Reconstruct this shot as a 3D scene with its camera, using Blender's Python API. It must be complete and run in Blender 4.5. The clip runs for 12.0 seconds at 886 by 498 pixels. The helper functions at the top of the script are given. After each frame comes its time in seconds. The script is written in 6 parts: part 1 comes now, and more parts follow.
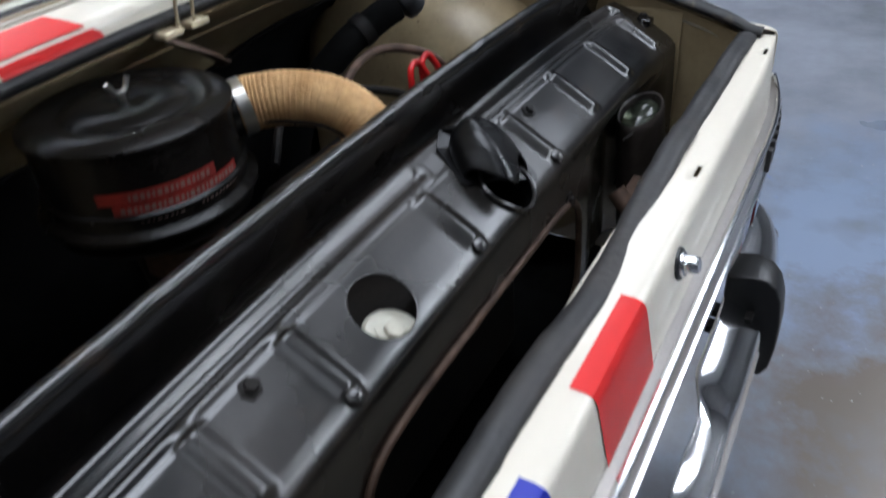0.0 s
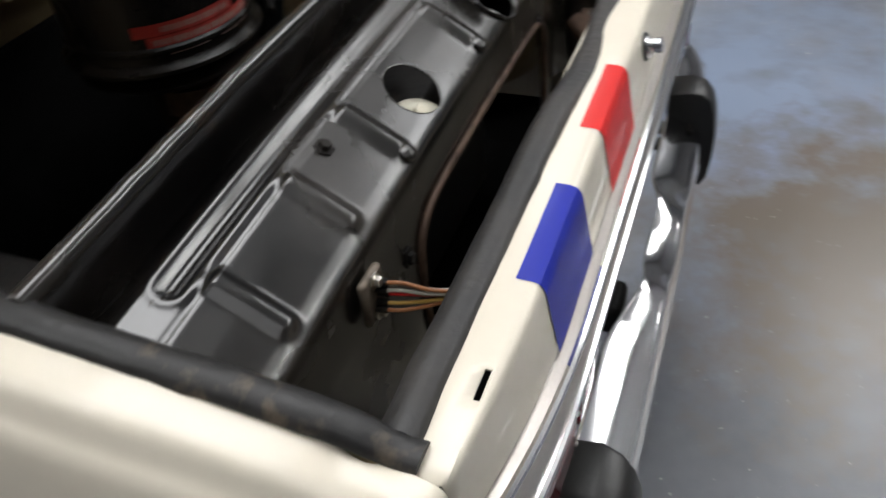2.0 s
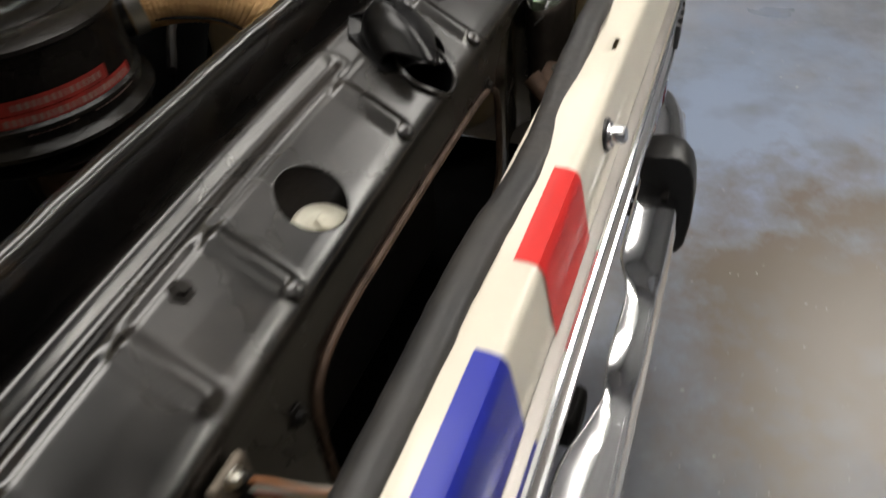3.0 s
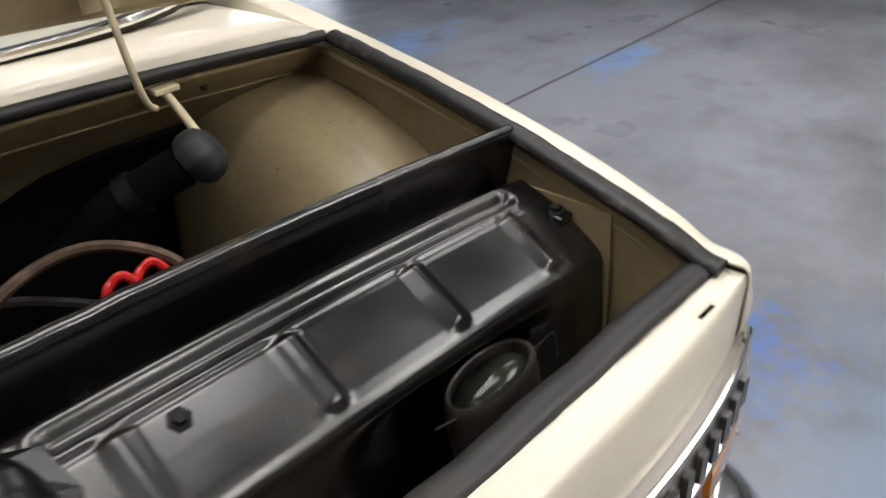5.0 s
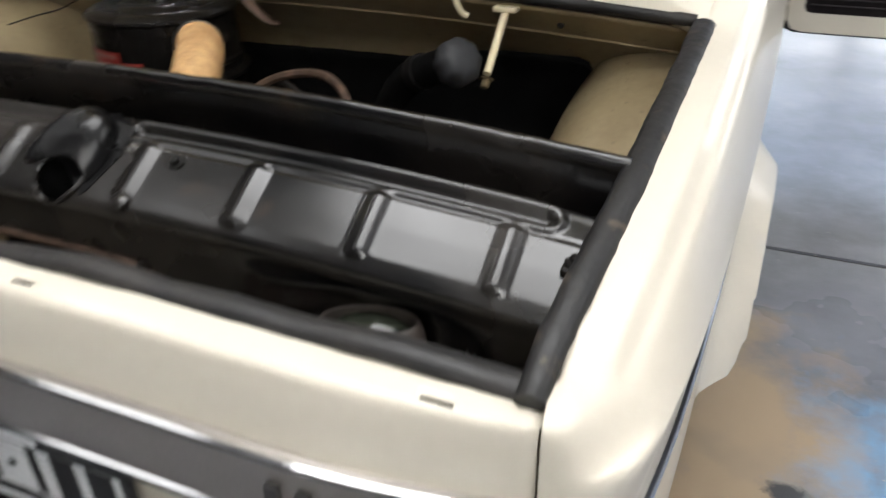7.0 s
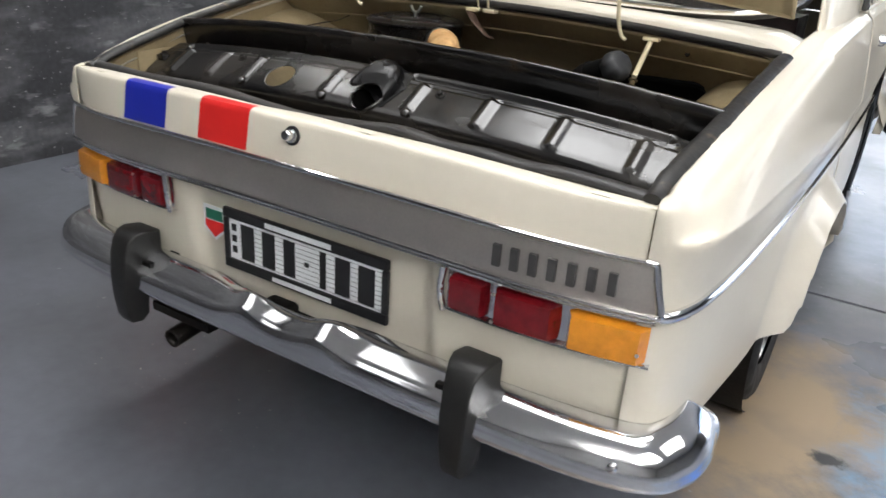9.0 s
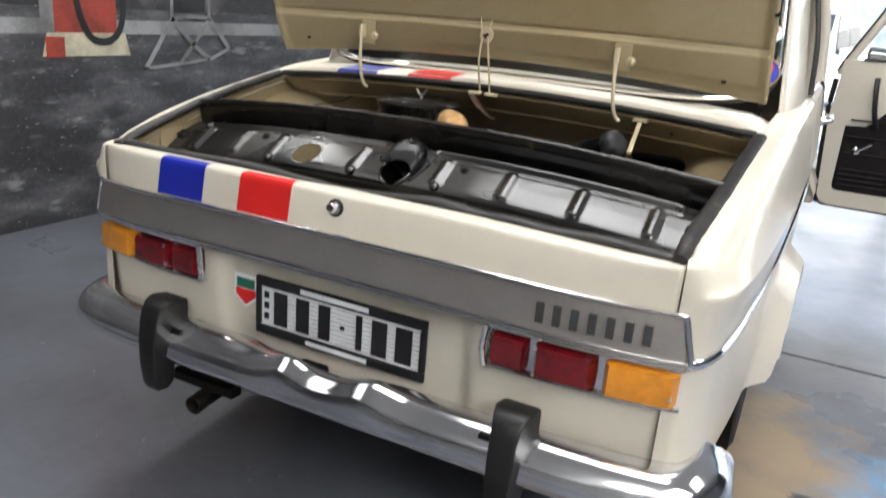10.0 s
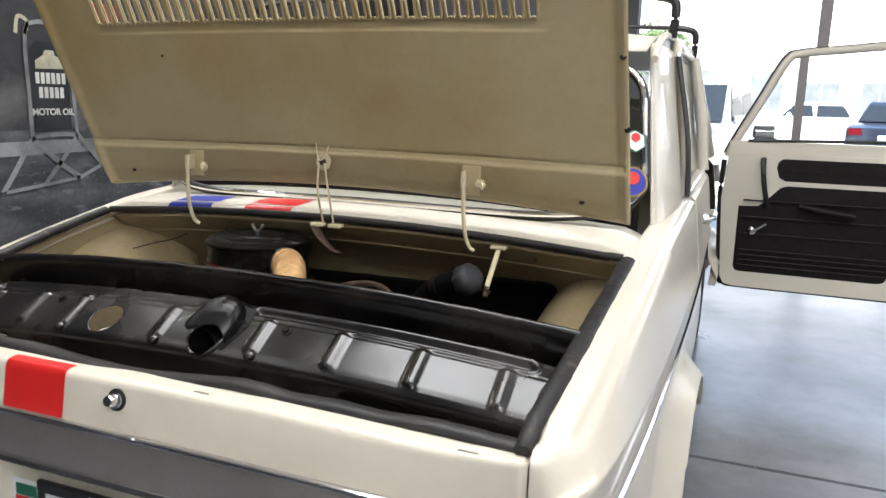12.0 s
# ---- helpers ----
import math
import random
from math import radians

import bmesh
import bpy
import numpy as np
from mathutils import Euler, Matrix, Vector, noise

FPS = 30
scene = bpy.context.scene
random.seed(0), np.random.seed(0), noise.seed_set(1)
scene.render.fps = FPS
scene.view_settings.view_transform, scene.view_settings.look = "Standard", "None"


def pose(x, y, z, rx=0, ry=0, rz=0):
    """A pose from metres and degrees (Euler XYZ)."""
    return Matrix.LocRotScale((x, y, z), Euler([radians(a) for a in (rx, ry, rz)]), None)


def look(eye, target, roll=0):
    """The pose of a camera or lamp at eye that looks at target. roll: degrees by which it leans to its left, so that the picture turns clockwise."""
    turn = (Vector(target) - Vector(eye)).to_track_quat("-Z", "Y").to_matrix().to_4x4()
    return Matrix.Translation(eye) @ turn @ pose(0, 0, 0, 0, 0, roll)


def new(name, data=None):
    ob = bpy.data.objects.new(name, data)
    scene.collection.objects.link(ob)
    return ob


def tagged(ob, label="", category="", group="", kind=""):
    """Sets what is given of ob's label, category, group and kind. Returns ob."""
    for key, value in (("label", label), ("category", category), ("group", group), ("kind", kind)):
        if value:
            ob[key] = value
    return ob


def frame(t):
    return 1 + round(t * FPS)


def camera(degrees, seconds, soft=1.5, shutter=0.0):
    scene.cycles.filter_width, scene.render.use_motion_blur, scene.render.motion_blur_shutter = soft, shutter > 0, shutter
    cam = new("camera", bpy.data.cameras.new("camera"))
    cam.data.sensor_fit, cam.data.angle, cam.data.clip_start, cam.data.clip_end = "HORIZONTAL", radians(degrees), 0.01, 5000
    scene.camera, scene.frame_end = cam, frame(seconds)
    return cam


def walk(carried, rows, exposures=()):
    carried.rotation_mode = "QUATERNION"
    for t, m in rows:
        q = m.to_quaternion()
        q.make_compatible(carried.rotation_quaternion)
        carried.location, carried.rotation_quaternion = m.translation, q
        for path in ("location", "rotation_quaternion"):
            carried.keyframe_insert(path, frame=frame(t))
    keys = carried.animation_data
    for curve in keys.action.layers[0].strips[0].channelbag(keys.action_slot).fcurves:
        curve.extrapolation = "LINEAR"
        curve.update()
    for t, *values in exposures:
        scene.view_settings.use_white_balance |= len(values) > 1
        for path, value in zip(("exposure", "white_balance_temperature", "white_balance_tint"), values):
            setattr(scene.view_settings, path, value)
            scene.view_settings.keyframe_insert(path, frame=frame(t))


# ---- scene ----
cam = camera(61.18, 12.0, 1.5, 0.5)
PATH = [
    (0, (-0.622, -0.112, 1.236), (0.768, 0.757, 0.091), -4.9),
    (0.5, (-0.712, -0.159, 1.221), (0.572, 0.729, -0.029), -3.1),
    (1, (-0.802, -0.201, 1.213), (0.316, 0.827, -0.089), -7.4),
    (1.5, (-0.835, -0.179, 1.209), (0.299, 0.792, -0.122), -6.1),
    (2, (-0.84, -0.095, 1.203), (0.531, 0.54, -0.108), -6.6),
    (2.5, (-0.807, -0.066, 1.192), (0.618, 0.387, -0.135), -4.5),
    (3, (-0.635, -0.09, 1.195), (0.743, 0.514, -0.124), -4.8),
    (3.5, (-0.464, -0.158, 1.203), (0.907, 0.558, -0.065), -3.1),
    (3.7, (-0.415, -0.168, 1.215), (0.981, 0.626, 0.023), -5.8),
    (5.3, (0.128, -0.218, 1.216), (1.129, 1.136, 0.136), -3.1),
    (5.5, (0.212, -0.266, 1.218), (1.009, 1.168, 0.074), -3.4),
    (6, (0.392, -0.275, 1.192), (0.826, 1.371, 0.141), -2.9),
    (6.5, (0.528, -0.27, 1.195), (0.411, 1.442, 0.167), -5.4),
    (7, (0.719, -0.356, 1.173), (0.036, 1.231, 0.165), -1.2),
    (7.5, (0.771, -0.538, 1.143), (-0.045, 1.052, 0.246), -1.1),
    (7.7, (0.791, -0.615, 1.133), (0.002, 0.978, 0.215), 0.7),
    (9.3, (0.8743, -0.9882, 1.1240), (0.3933, -0.2022, 0.7357), 4.05),
    (9.5, (0.8277, -1.0402, 1.1195), (0.3855, -0.2321, 0.7304), 3.70),
    (10, (0.7676, -1.1088, 1.1427), (0.3503, -0.2515, 0.8412), 4.66),
    (10.5, (0.7699, -1.1110, 1.1761), (0.3765, -0.2313, 0.9091), 3.03),
    (11, (0.8076, -1.0403, 1.2000), (0.4669, -0.1318, 0.9580), 0.59),
    (11.5, (0.8607, -0.9035, 1.2266), (0.5022, 0.0096, 1.0321), 0.85),
    (12, (0.8264, -0.8027, 1.2338), (0.4730, 0.1120, 1.0379), 1.42),
]
walk(cam, [(t, look(eye, target, roll)) for t, eye, target, roll in PATH], [(0.0, 1.69, 5750, 10), (1.0, 1.75, 5900, 10), (2.0, 1.70, 6500, 10), (3.5, 1.72, 7150, 10), (5.3, 1.74, 6750, 10), (6.5, 1.76, 6550, 10), (7.5, 2.06, 6550, 10), (9.3, 2.06, 6550, 10), (10.5, 2.06, 6550, 10), (12.0, 1.96, 6500, 10)])

# ---- world and light ----
world = bpy.data.worlds.new("sky")
scene.world = world
world.use_nodes = True
wn = world.node_tree.nodes
sky = wn.new("ShaderNodeTexSky")
sky.sky_type = "NISHITA"
sky.sun_disc = False
sky.sun_elevation, sky.sun_rotation = radians(54), radians(145)
world.node_tree.links.new(sky.outputs[0], wn["Background"].inputs[0])
wn["Background"].inputs[1].default_value = 0.15

sun_data = bpy.data.lights.new("sun", "SUN")
sun_data.energy, sun_data.angle, sun_data.color = 5.0, radians(0.6), (1.0, 0.96, 0.9)
sun = new("sun", sun_data)
sun.matrix_world = look((14, -20, 34), (0, 0, 0))


def area(name, eye, target, sx, sy, watts, color=(1, 1, 1)):
    d = bpy.data.lights.new(name, "AREA")
    d.shape, d.size, d.size_y, d.energy, d.color = "RECTANGLE", sx, sy, watts, color
    ob = new(name, d)
    ob.matrix_world = look(eye, target)
    return ob


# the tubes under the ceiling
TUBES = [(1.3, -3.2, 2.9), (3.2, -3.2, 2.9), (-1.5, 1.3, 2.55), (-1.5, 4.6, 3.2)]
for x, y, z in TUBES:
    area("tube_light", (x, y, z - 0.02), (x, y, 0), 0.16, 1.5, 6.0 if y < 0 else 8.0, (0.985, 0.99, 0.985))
    # upward lamps added to bounce soft fill off the ceiling
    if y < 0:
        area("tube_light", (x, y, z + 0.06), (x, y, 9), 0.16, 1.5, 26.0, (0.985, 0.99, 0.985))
# area lamps added overhead, unseen: three as fill, two set by the shroud's reflections
area("roof_light", (3.5, 1.35, 3.27), (3.5, 1.35, 0), 2.2, 2.0, 15, (0.985, 0.99, 1.0))
area("roof_light", (3.3, -1.85, 3.27), (3.3, -1.85, 0), 2.4, 1.9, 26, (0.985, 0.99, 1.0))
area("roof_light", (-1.75, -0.9, 3.27), (-1.75, -0.9, 0), 1.0, 1.6, 2.5, (0.985, 0.99, 1.0))
area("roof_light", (0.25, 0.62, 3.27), (0.25, 0.62, 0), 1.8, 1.1, 16, (0.985, 0.99, 1.0))
area("roof_light", (0.38, -0.18, 3.27), (0.38, -0.18, 0), 2.05, 0.50, 5.2, (0.985, 0.99, 1.0))

# ---- materials ----


def mat(name, base, rough=0.5, metal=0.0, coat=0.0, var=0.12, scale=6.0, fine=90.0, bump=0.0, bump_scale=60.0, tint=None, spec=0.5, detail=5.0, rvar=0.15, transmission=0.0, ior=1.45, mask=(0.4, 0.7)):
    """Principled surface with a broad and a fine variation in colour and gloss, and fine relief."""
    m = bpy.data.materials.new(name)
    m.use_nodes = True
    nt = m.node_tree
    n, l = nt.nodes, nt.links
    b = n["Principled BSDF"]
    tc = n.new("ShaderNodeTexCoord")
    n1, n2 = n.new("ShaderNodeTexNoise"), n.new("ShaderNodeTexNoise")
    n1.inputs["Scale"].default_value, n1.inputs["Detail"].default_value = scale, detail
    n2.inputs["Scale"].default_value, n2.inputs["Detail"].default_value = fine, 3.0
    l.new(tc.outputs["Object"], n1.inputs["Vector"])
    l.new(tc.outputs["Object"], n2.inputs["Vector"])
    r1 = n.new("ShaderNodeMapRange")
    r1.inputs[1].default_value, r1.inputs[2].default_value = mask
    l.new(n1.outputs["Fac"], r1.inputs[0])
    mix = n.new("ShaderNodeMix")
    mix.data_type = "RGBA"
    t = tint or tuple(c * (1 - 2.2 * var) for c in base)
    mix.inputs[6].default_value, mix.inputs[7].default_value = (*base, 1), (*t, 1)
    l.new(r1.outputs[0], mix.inputs[0])
    mul = n.new("ShaderNodeMix")
    mul.data_type, mul.blend_type = "RGBA", "MULTIPLY"
    r2 = n.new("ShaderNodeMapRange")
    r2.inputs[1].default_value, r2.inputs[2].default_value = 0.3, 0.7
    r2.inputs[3].default_value, r2.inputs[4].default_value = 1 - var, 1.0
    l.new(n2.outputs["Fac"], r2.inputs[0])
    mul.inputs[0].default_value = 1.0
    l.new(mix.outputs[2], mul.inputs[6])
    l.new(r2.outputs[0], mul.inputs[7])
    l.new(mul.outputs[2], b.inputs["Base Color"])
    rr = n.new("ShaderNodeMapRange")
    rr.inputs[1].default_value, rr.inputs[2].default_value = 0.3, 0.7
    rr.inputs[3].default_value, rr.inputs[4].default_value = max(0.02, rough - rvar * rough), min(1, rough + rvar * rough)
    l.new(n1.outputs["Fac"], rr.inputs[0])
    l.new(rr.outputs[0], b.inputs["Roughness"])
    b.inputs["Metallic"].default_value = metal
    b.inputs["Coat Weight"].default_value = coat
    b.inputs["Coat Roughness"].default_value = 0.06
    b.inputs["Specular IOR Level"].default_value = spec
    b.inputs["Transmission Weight"].default_value = transmission
    b.inputs["IOR"].default_value = ior
    if bump:
        n3 = n.new("ShaderNodeTexNoise")
        n3.inputs["Scale"].default_value, n3.inputs["Detail"].default_value = bump_scale, 4.0
        l.new(tc.outputs["Object"], n3.inputs["Vector"])
        bp = n.new("ShaderNodeBump")
        bp.inputs["Strength"].default_value, bp.inputs["Distance"].default_value = 1.0, bump
        l.new(n3.outputs["Fac"], bp.inputs["Height"])
        l.new(bp.outputs[0], b.inputs["Normal"])
    return m


M_CREAM = mat("cream_paint", (0.65, 0.60, 0.50), 0.42, coat=0.45, spec=0.22, var=0.02, scale=2.0, bump=0.0002, bump_scale=25)
# browner cream than the outer panels, with darker patches
M_INNER = mat("cream_bay_paint", (0.35, 0.275, 0.16), 0.4, coat=0.2, var=0.12, scale=7, tint=(0.22, 0.155, 0.08), mask=(0.5, 0.85), bump=0.0006, bump_scale=40)
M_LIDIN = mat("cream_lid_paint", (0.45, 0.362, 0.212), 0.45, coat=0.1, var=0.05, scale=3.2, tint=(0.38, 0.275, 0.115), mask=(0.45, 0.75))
M_BLACK = mat("black_enamel", (0.0042, 0.0040, 0.0040), 0.25, coat=0.0, spec=0.85, var=0.25, scale=6, tint=(0.022, 0.018, 0.0145), mask=(0.40, 0.72), bump=0.00010, bump_scale=150, rvar=0.35)
M_HOOD = mat("black_boot_rubber", (0.005, 0.0048, 0.0050), 0.30, spec=0.4, var=0.2, scale=20, bump=0.0004, bump_scale=70)


def speckle(m, color, scale, lo, hi, region=(5.0, 0.42, 0.62)):
    """Fine dried spots that gather in some places."""
    n, l = m.node_tree.nodes, m.node_tree.links
    b = n["Principled BSDF"]
    last = b.inputs["Base Color"].links[0].from_socket
    tc = n["Texture Coordinate"]
    fac = []
    for sc, a, c in ((scale, lo, hi), region):
        nz = n.new("ShaderNodeTexNoise")
        nz.inputs["Scale"].default_value, nz.inputs["Detail"].default_value = sc, 2.0
        l.new(tc.outputs["Object"], nz.inputs["Vector"])
        r = n.new("ShaderNodeMapRange")
        r.inputs[1].default_value, r.inputs[2].default_value = a, c
        l.new(nz.outputs["Fac"], r.inputs[0])
        fac.append(r.outputs[0])
    mu = n.new("ShaderNodeMath")
    mu.operation = "MULTIPLY"
    l.new(fac[0], mu.inputs[0])
    l.new(fac[1], mu.inputs[1])
    mx = n.new("ShaderNodeMix")
    mx.data_type = "RGBA"
    mx.inputs[7].default_value = (*color, 1)
    l.new(mu.outputs[0], mx.inputs[0])
    l.new(last, mx.inputs[6])
    l.new(mx.outputs[2], b.inputs["Base Color"])


speckle(M_BLACK, (0.022, 0.018, 0.015), 420.0, 0.58, 0.66)
speckle(M_BLACK, (0.045, 0.028, 0.016), 22.0, 0.62, 0.80, (3.5, 0.48, 0.60))
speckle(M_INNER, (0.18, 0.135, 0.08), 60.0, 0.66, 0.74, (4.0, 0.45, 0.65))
# near-black base: the deep bay's darkness is put into the colour
M_DARK = mat("near_black_metal", (0.005, 0.0045, 0.0045), 0.6, spec=0.25, var=0.3, scale=9, tint=(0.016, 0.012, 0.009), bump=0.001, bump_scale=80)
M_RUBBER = mat("worn_rubber", (0.016, 0.0155, 0.0155), 0.5, var=0.25, scale=14, tint=(0.035, 0.031, 0.028), bump=0.0008, bump_scale=120)
M_RUBBERB = mat("scuffed_rubber", (0.015, 0.0145, 0.0145), 0.5, var=0.25, scale=42, tint=(0.085, 0.066, 0.048), mask=(0.58, 0.70), bump=0.001, bump_scale=90)
M_CHROME = mat("chrome", (0.84, 0.84, 0.85), 0.10, metal=1.0, var=0.03, scale=8)
M_ALU = mat("brushed_aluminium", (0.50, 0.465, 0.43), 0.38, metal=0.8, var=0.07, scale=4.5, fine=200, rvar=0.3, bump=0.0001, bump_scale=300)
M_LETTER = mat("dull_grey_metal", (0.16, 0.155, 0.15), 0.4, metal=0.8, var=0.1)
M_RED = mat("red_vinyl", (0.62, 0.020, 0.018), 0.38, coat=0.05, var=0.03, spec=0.35)
M_BLUE = mat("blue_vinyl", (0.012, 0.022, 0.30), 0.38, coat=0.05, var=0.03, spec=0.35)
M_LENSRED = mat("red_lens", (0.17, 0.006, 0.010), 0.14, coat=0.8, var=0.15, scale=40, bump=0.0004, bump_scale=260)
M_LENSAMB = mat("amber_lens", (0.80, 0.30, 0.02), 0.16, coat=0.8, var=0.08, scale=40, bump=0.0004, bump_scale=260)
M_DRUM = mat("satin_black_paint", (0.007, 0.0065, 0.006), 0.26, spec=0.28, var=0.2, scale=9, tint=(0.010, 0.008, 0.007), bump=0.0003, bump_scale=140)
M_OVER = mat("overrider_rubber", (0.014, 0.0135, 0.013), 0.42, var=0.15, scale=10, bump=0.0003, bump_scale=150)
M_STEEL = mat("zinc_steel", (0.62, 0.60, 0.55), 0.32, metal=1.0, var=0.1, scale=30)
M_CAPW = mat("pale_grey_cap", (0.60, 0.58, 0.48), 0.45, var=0.12, scale=40, tint=(0.4, 0.36, 0.27))
M_TAN = mat("tan_braided_cloth", (0.62, 0.38, 0.17), 0.85, var=0.2, scale=30, tint=(0.45, 0.25, 0.10), bump=0.002, bump_scale=220)
M_WHITE = mat("white_plate", (0.78, 0.79, 0.80), 0.35, var=0.03)
M_PLATEBK = mat("black_plastic", (0.012, 0.012, 0.013), 0.4, var=0.1)
M_GLASS = mat("glass", (0.9, 0.95, 0.93), 0.03, transmission=1.0, var=0.0)
M_JAR = mat("cloudy_glass", (0.16, 0.18, 0.13), 0.10, transmission=0.85, var=0.15, scale=25)
M_GREEN = mat("green_coolant_label", (0.02, 0.06, 0.02), 0.4, var=0.1)
M_RUST = mat("brown_rusty_steel", (0.10, 0.06, 0.04), 0.6, metal=0.3, var=0.25, scale=40, tint=(0.05, 0.03, 0.02), bump=0.001)
M_WIREY = mat("yellow_wire", (0.40, 0.25, 0.06), 0.5, var=0.1)
M_WIREW = mat("grey_wire", (0.32, 0.30, 0.26), 0.5, var=0.1)
M_WIREO = mat("orange_wire", (0.26, 0.10, 0.035), 0.5, var=0.1)
M_WIRER = mat("red_wire", (0.5, 0.01, 0.01), 0.4, var=0.05)
M_VINYL = mat("black_door_vinyl", (0.011, 0.0068, 0.0075), 0.5, spec=0.25, var=0.2, scale=30, bump=0.0006, bump_scale=200)
M_STRUT = mat("cream_rod_paint", (0.72, 0.62, 0.42), 0.4, var=0.08, scale=20)
M_TYRE = mat("tyre_rubber", (0.02, 0.02, 0.02), 0.75, var=0.2, scale=20, bump=0.001, bump_scale=60)
M_CEIL = mat("ceiling_paint", (0.75, 0.75, 0.74), 0.8, var=0.05)
M_WALL = mat("grey_render", (0.22, 0.22, 0.225), 0.8, var=0.08, scale=1.5, bump=0.002, bump_scale=30)
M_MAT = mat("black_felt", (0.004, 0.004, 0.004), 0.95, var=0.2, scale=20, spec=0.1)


def floor_material():
    m = mat("epoxy_floor", (0.125, 0.132, 0.155), 0.36, var=0.12, scale=1.1, tint=(0.078, 0.082, 0.092), coat=0.6, fine=26, bump=0.0002, bump_scale=120, rvar=0.35)
    nt = m.node_tree
    n, l = nt.nodes, nt.links
    b = n["Principled BSDF"]
    tc = n["Texture Coordinate"]
    last = b.inputs["Base Color"].links[0].from_socket

    def patch(centre, size, color, scale, lo, hi, seed):
        """Another floor colour inside one soft-edged region, broken up by noise."""
        nonlocal last
        mp = n.new("ShaderNodeMapping")
        mp.inputs["Location"].default_value = (-centre[0] / size[0], -centre[1] / size[1], 0)
        mp.inputs["Scale"].default_value = (1 / size[0], 1 / size[1], 0)
        l.new(tc.outputs["Object"], mp.inputs["Vector"])
        ln = n.new("ShaderNodeVectorMath")
        ln.operation = "LENGTH"
        l.new(mp.outputs[0], ln.inputs[0])
        nz = n.new("ShaderNodeTexNoise")
        nz.inputs["Scale"].default_value, nz.inputs["Detail"].default_value, nz.inputs["Roughness"].default_value = scale, 8.0, 0.65
        off = n.new("ShaderNodeVectorMath")
        off.inputs[1].default_value = (seed, seed * 2.3, 0)
        l.new(tc.outputs["Object"], off.inputs[0])
        l.new(off.outputs[0], nz.inputs["Vector"])
        sub = n.new("ShaderNodeMath")
        sub.operation = "MULTIPLY_ADD"
        sub.inputs[1].default_value, sub.inputs[2].default_value = -0.55, 0.55
        l.new(ln.outputs["Value"], sub.inputs[0])
        add = n.new("ShaderNodeMath")
        l.new(sub.outputs[0], add.inputs[0])
        l.new(nz.outputs["Fac"], add.inputs[1])
        r = n.new("ShaderNodeMapRange")
        r.inputs[1].default_value, r.inputs[2].default_value = lo, hi
        l.new(add.outputs[0], r.inputs[0])
        mx = n.new("ShaderNodeMix")
        mx.data_type = "RGBA"
        mx.inputs[7].default_value = (*color, 1)
        l.new(r.outputs[0], mx.inputs[0])
        l.new(last, mx.inputs[6])
        l.new(mx.outputs[2], b.inputs["Base Color"])
        last = mx.outputs[2]

    b.inputs["Coat Roughness"].default_value = 0.26
    # paler floor to the east: daylight glare put into the colour
    patch((2.9, 1.8), (2.4, 2.8), (0.29, 0.305, 0.345), 2.2, 0.42, 0.95, 61.0)
    patch((1.46, 0.52), (0.44, 0.62), (0.05, 0.17, 0.56), 20.0, 0.66, 1.02, 3.0)
    patch((1.05, 0.95), (0.28, 0.5), (0.18, 0.33, 0.52), 9.0, 0.70, 1.0, 31.0)
    patch((1.3, -0.2), (1.3, 0.6), (0.17, 0.21, 0.29), 4.0, 0.62, 0.92, 9.0)
    patch((0.66, -0.45), (0.70, 0.55), (0.105, 0.083, 0.062), 5.0, 0.52, 0.80, 14.0)
    patch((0.80, 0.95), (0.30, 0.65), (0.36, 0.27, 0.18), 5.0, 0.50, 0.85, 17.0)
    patch((0.925, 0.845), (0.05, 0.035), (0.03, 0.03, 0.03), 20.0, 0.55, 0.75, 40.0)
    patch((2.65, 2.95), (1.1, 0.5), (0.20, 0.33, 0.62), 5.0, 0.66, 1.0, 21.0)
    patch((3.3, 1.75), (0.6, 0.25), (0.20, 0.33, 0.62), 7.0, 0.70, 1.0, 51.0)
    return m


M_FLOOR = floor_material()
speckle(M_FLOOR, (0.36, 0.36, 0.34), 55.0, 0.70, 0.76, (1.6, 0.50, 0.62))
speckle(M_FLOOR, (0.11, 0.115, 0.125), 6.0, 0.52, 0.80, (1.1, 0.42, 0.70))


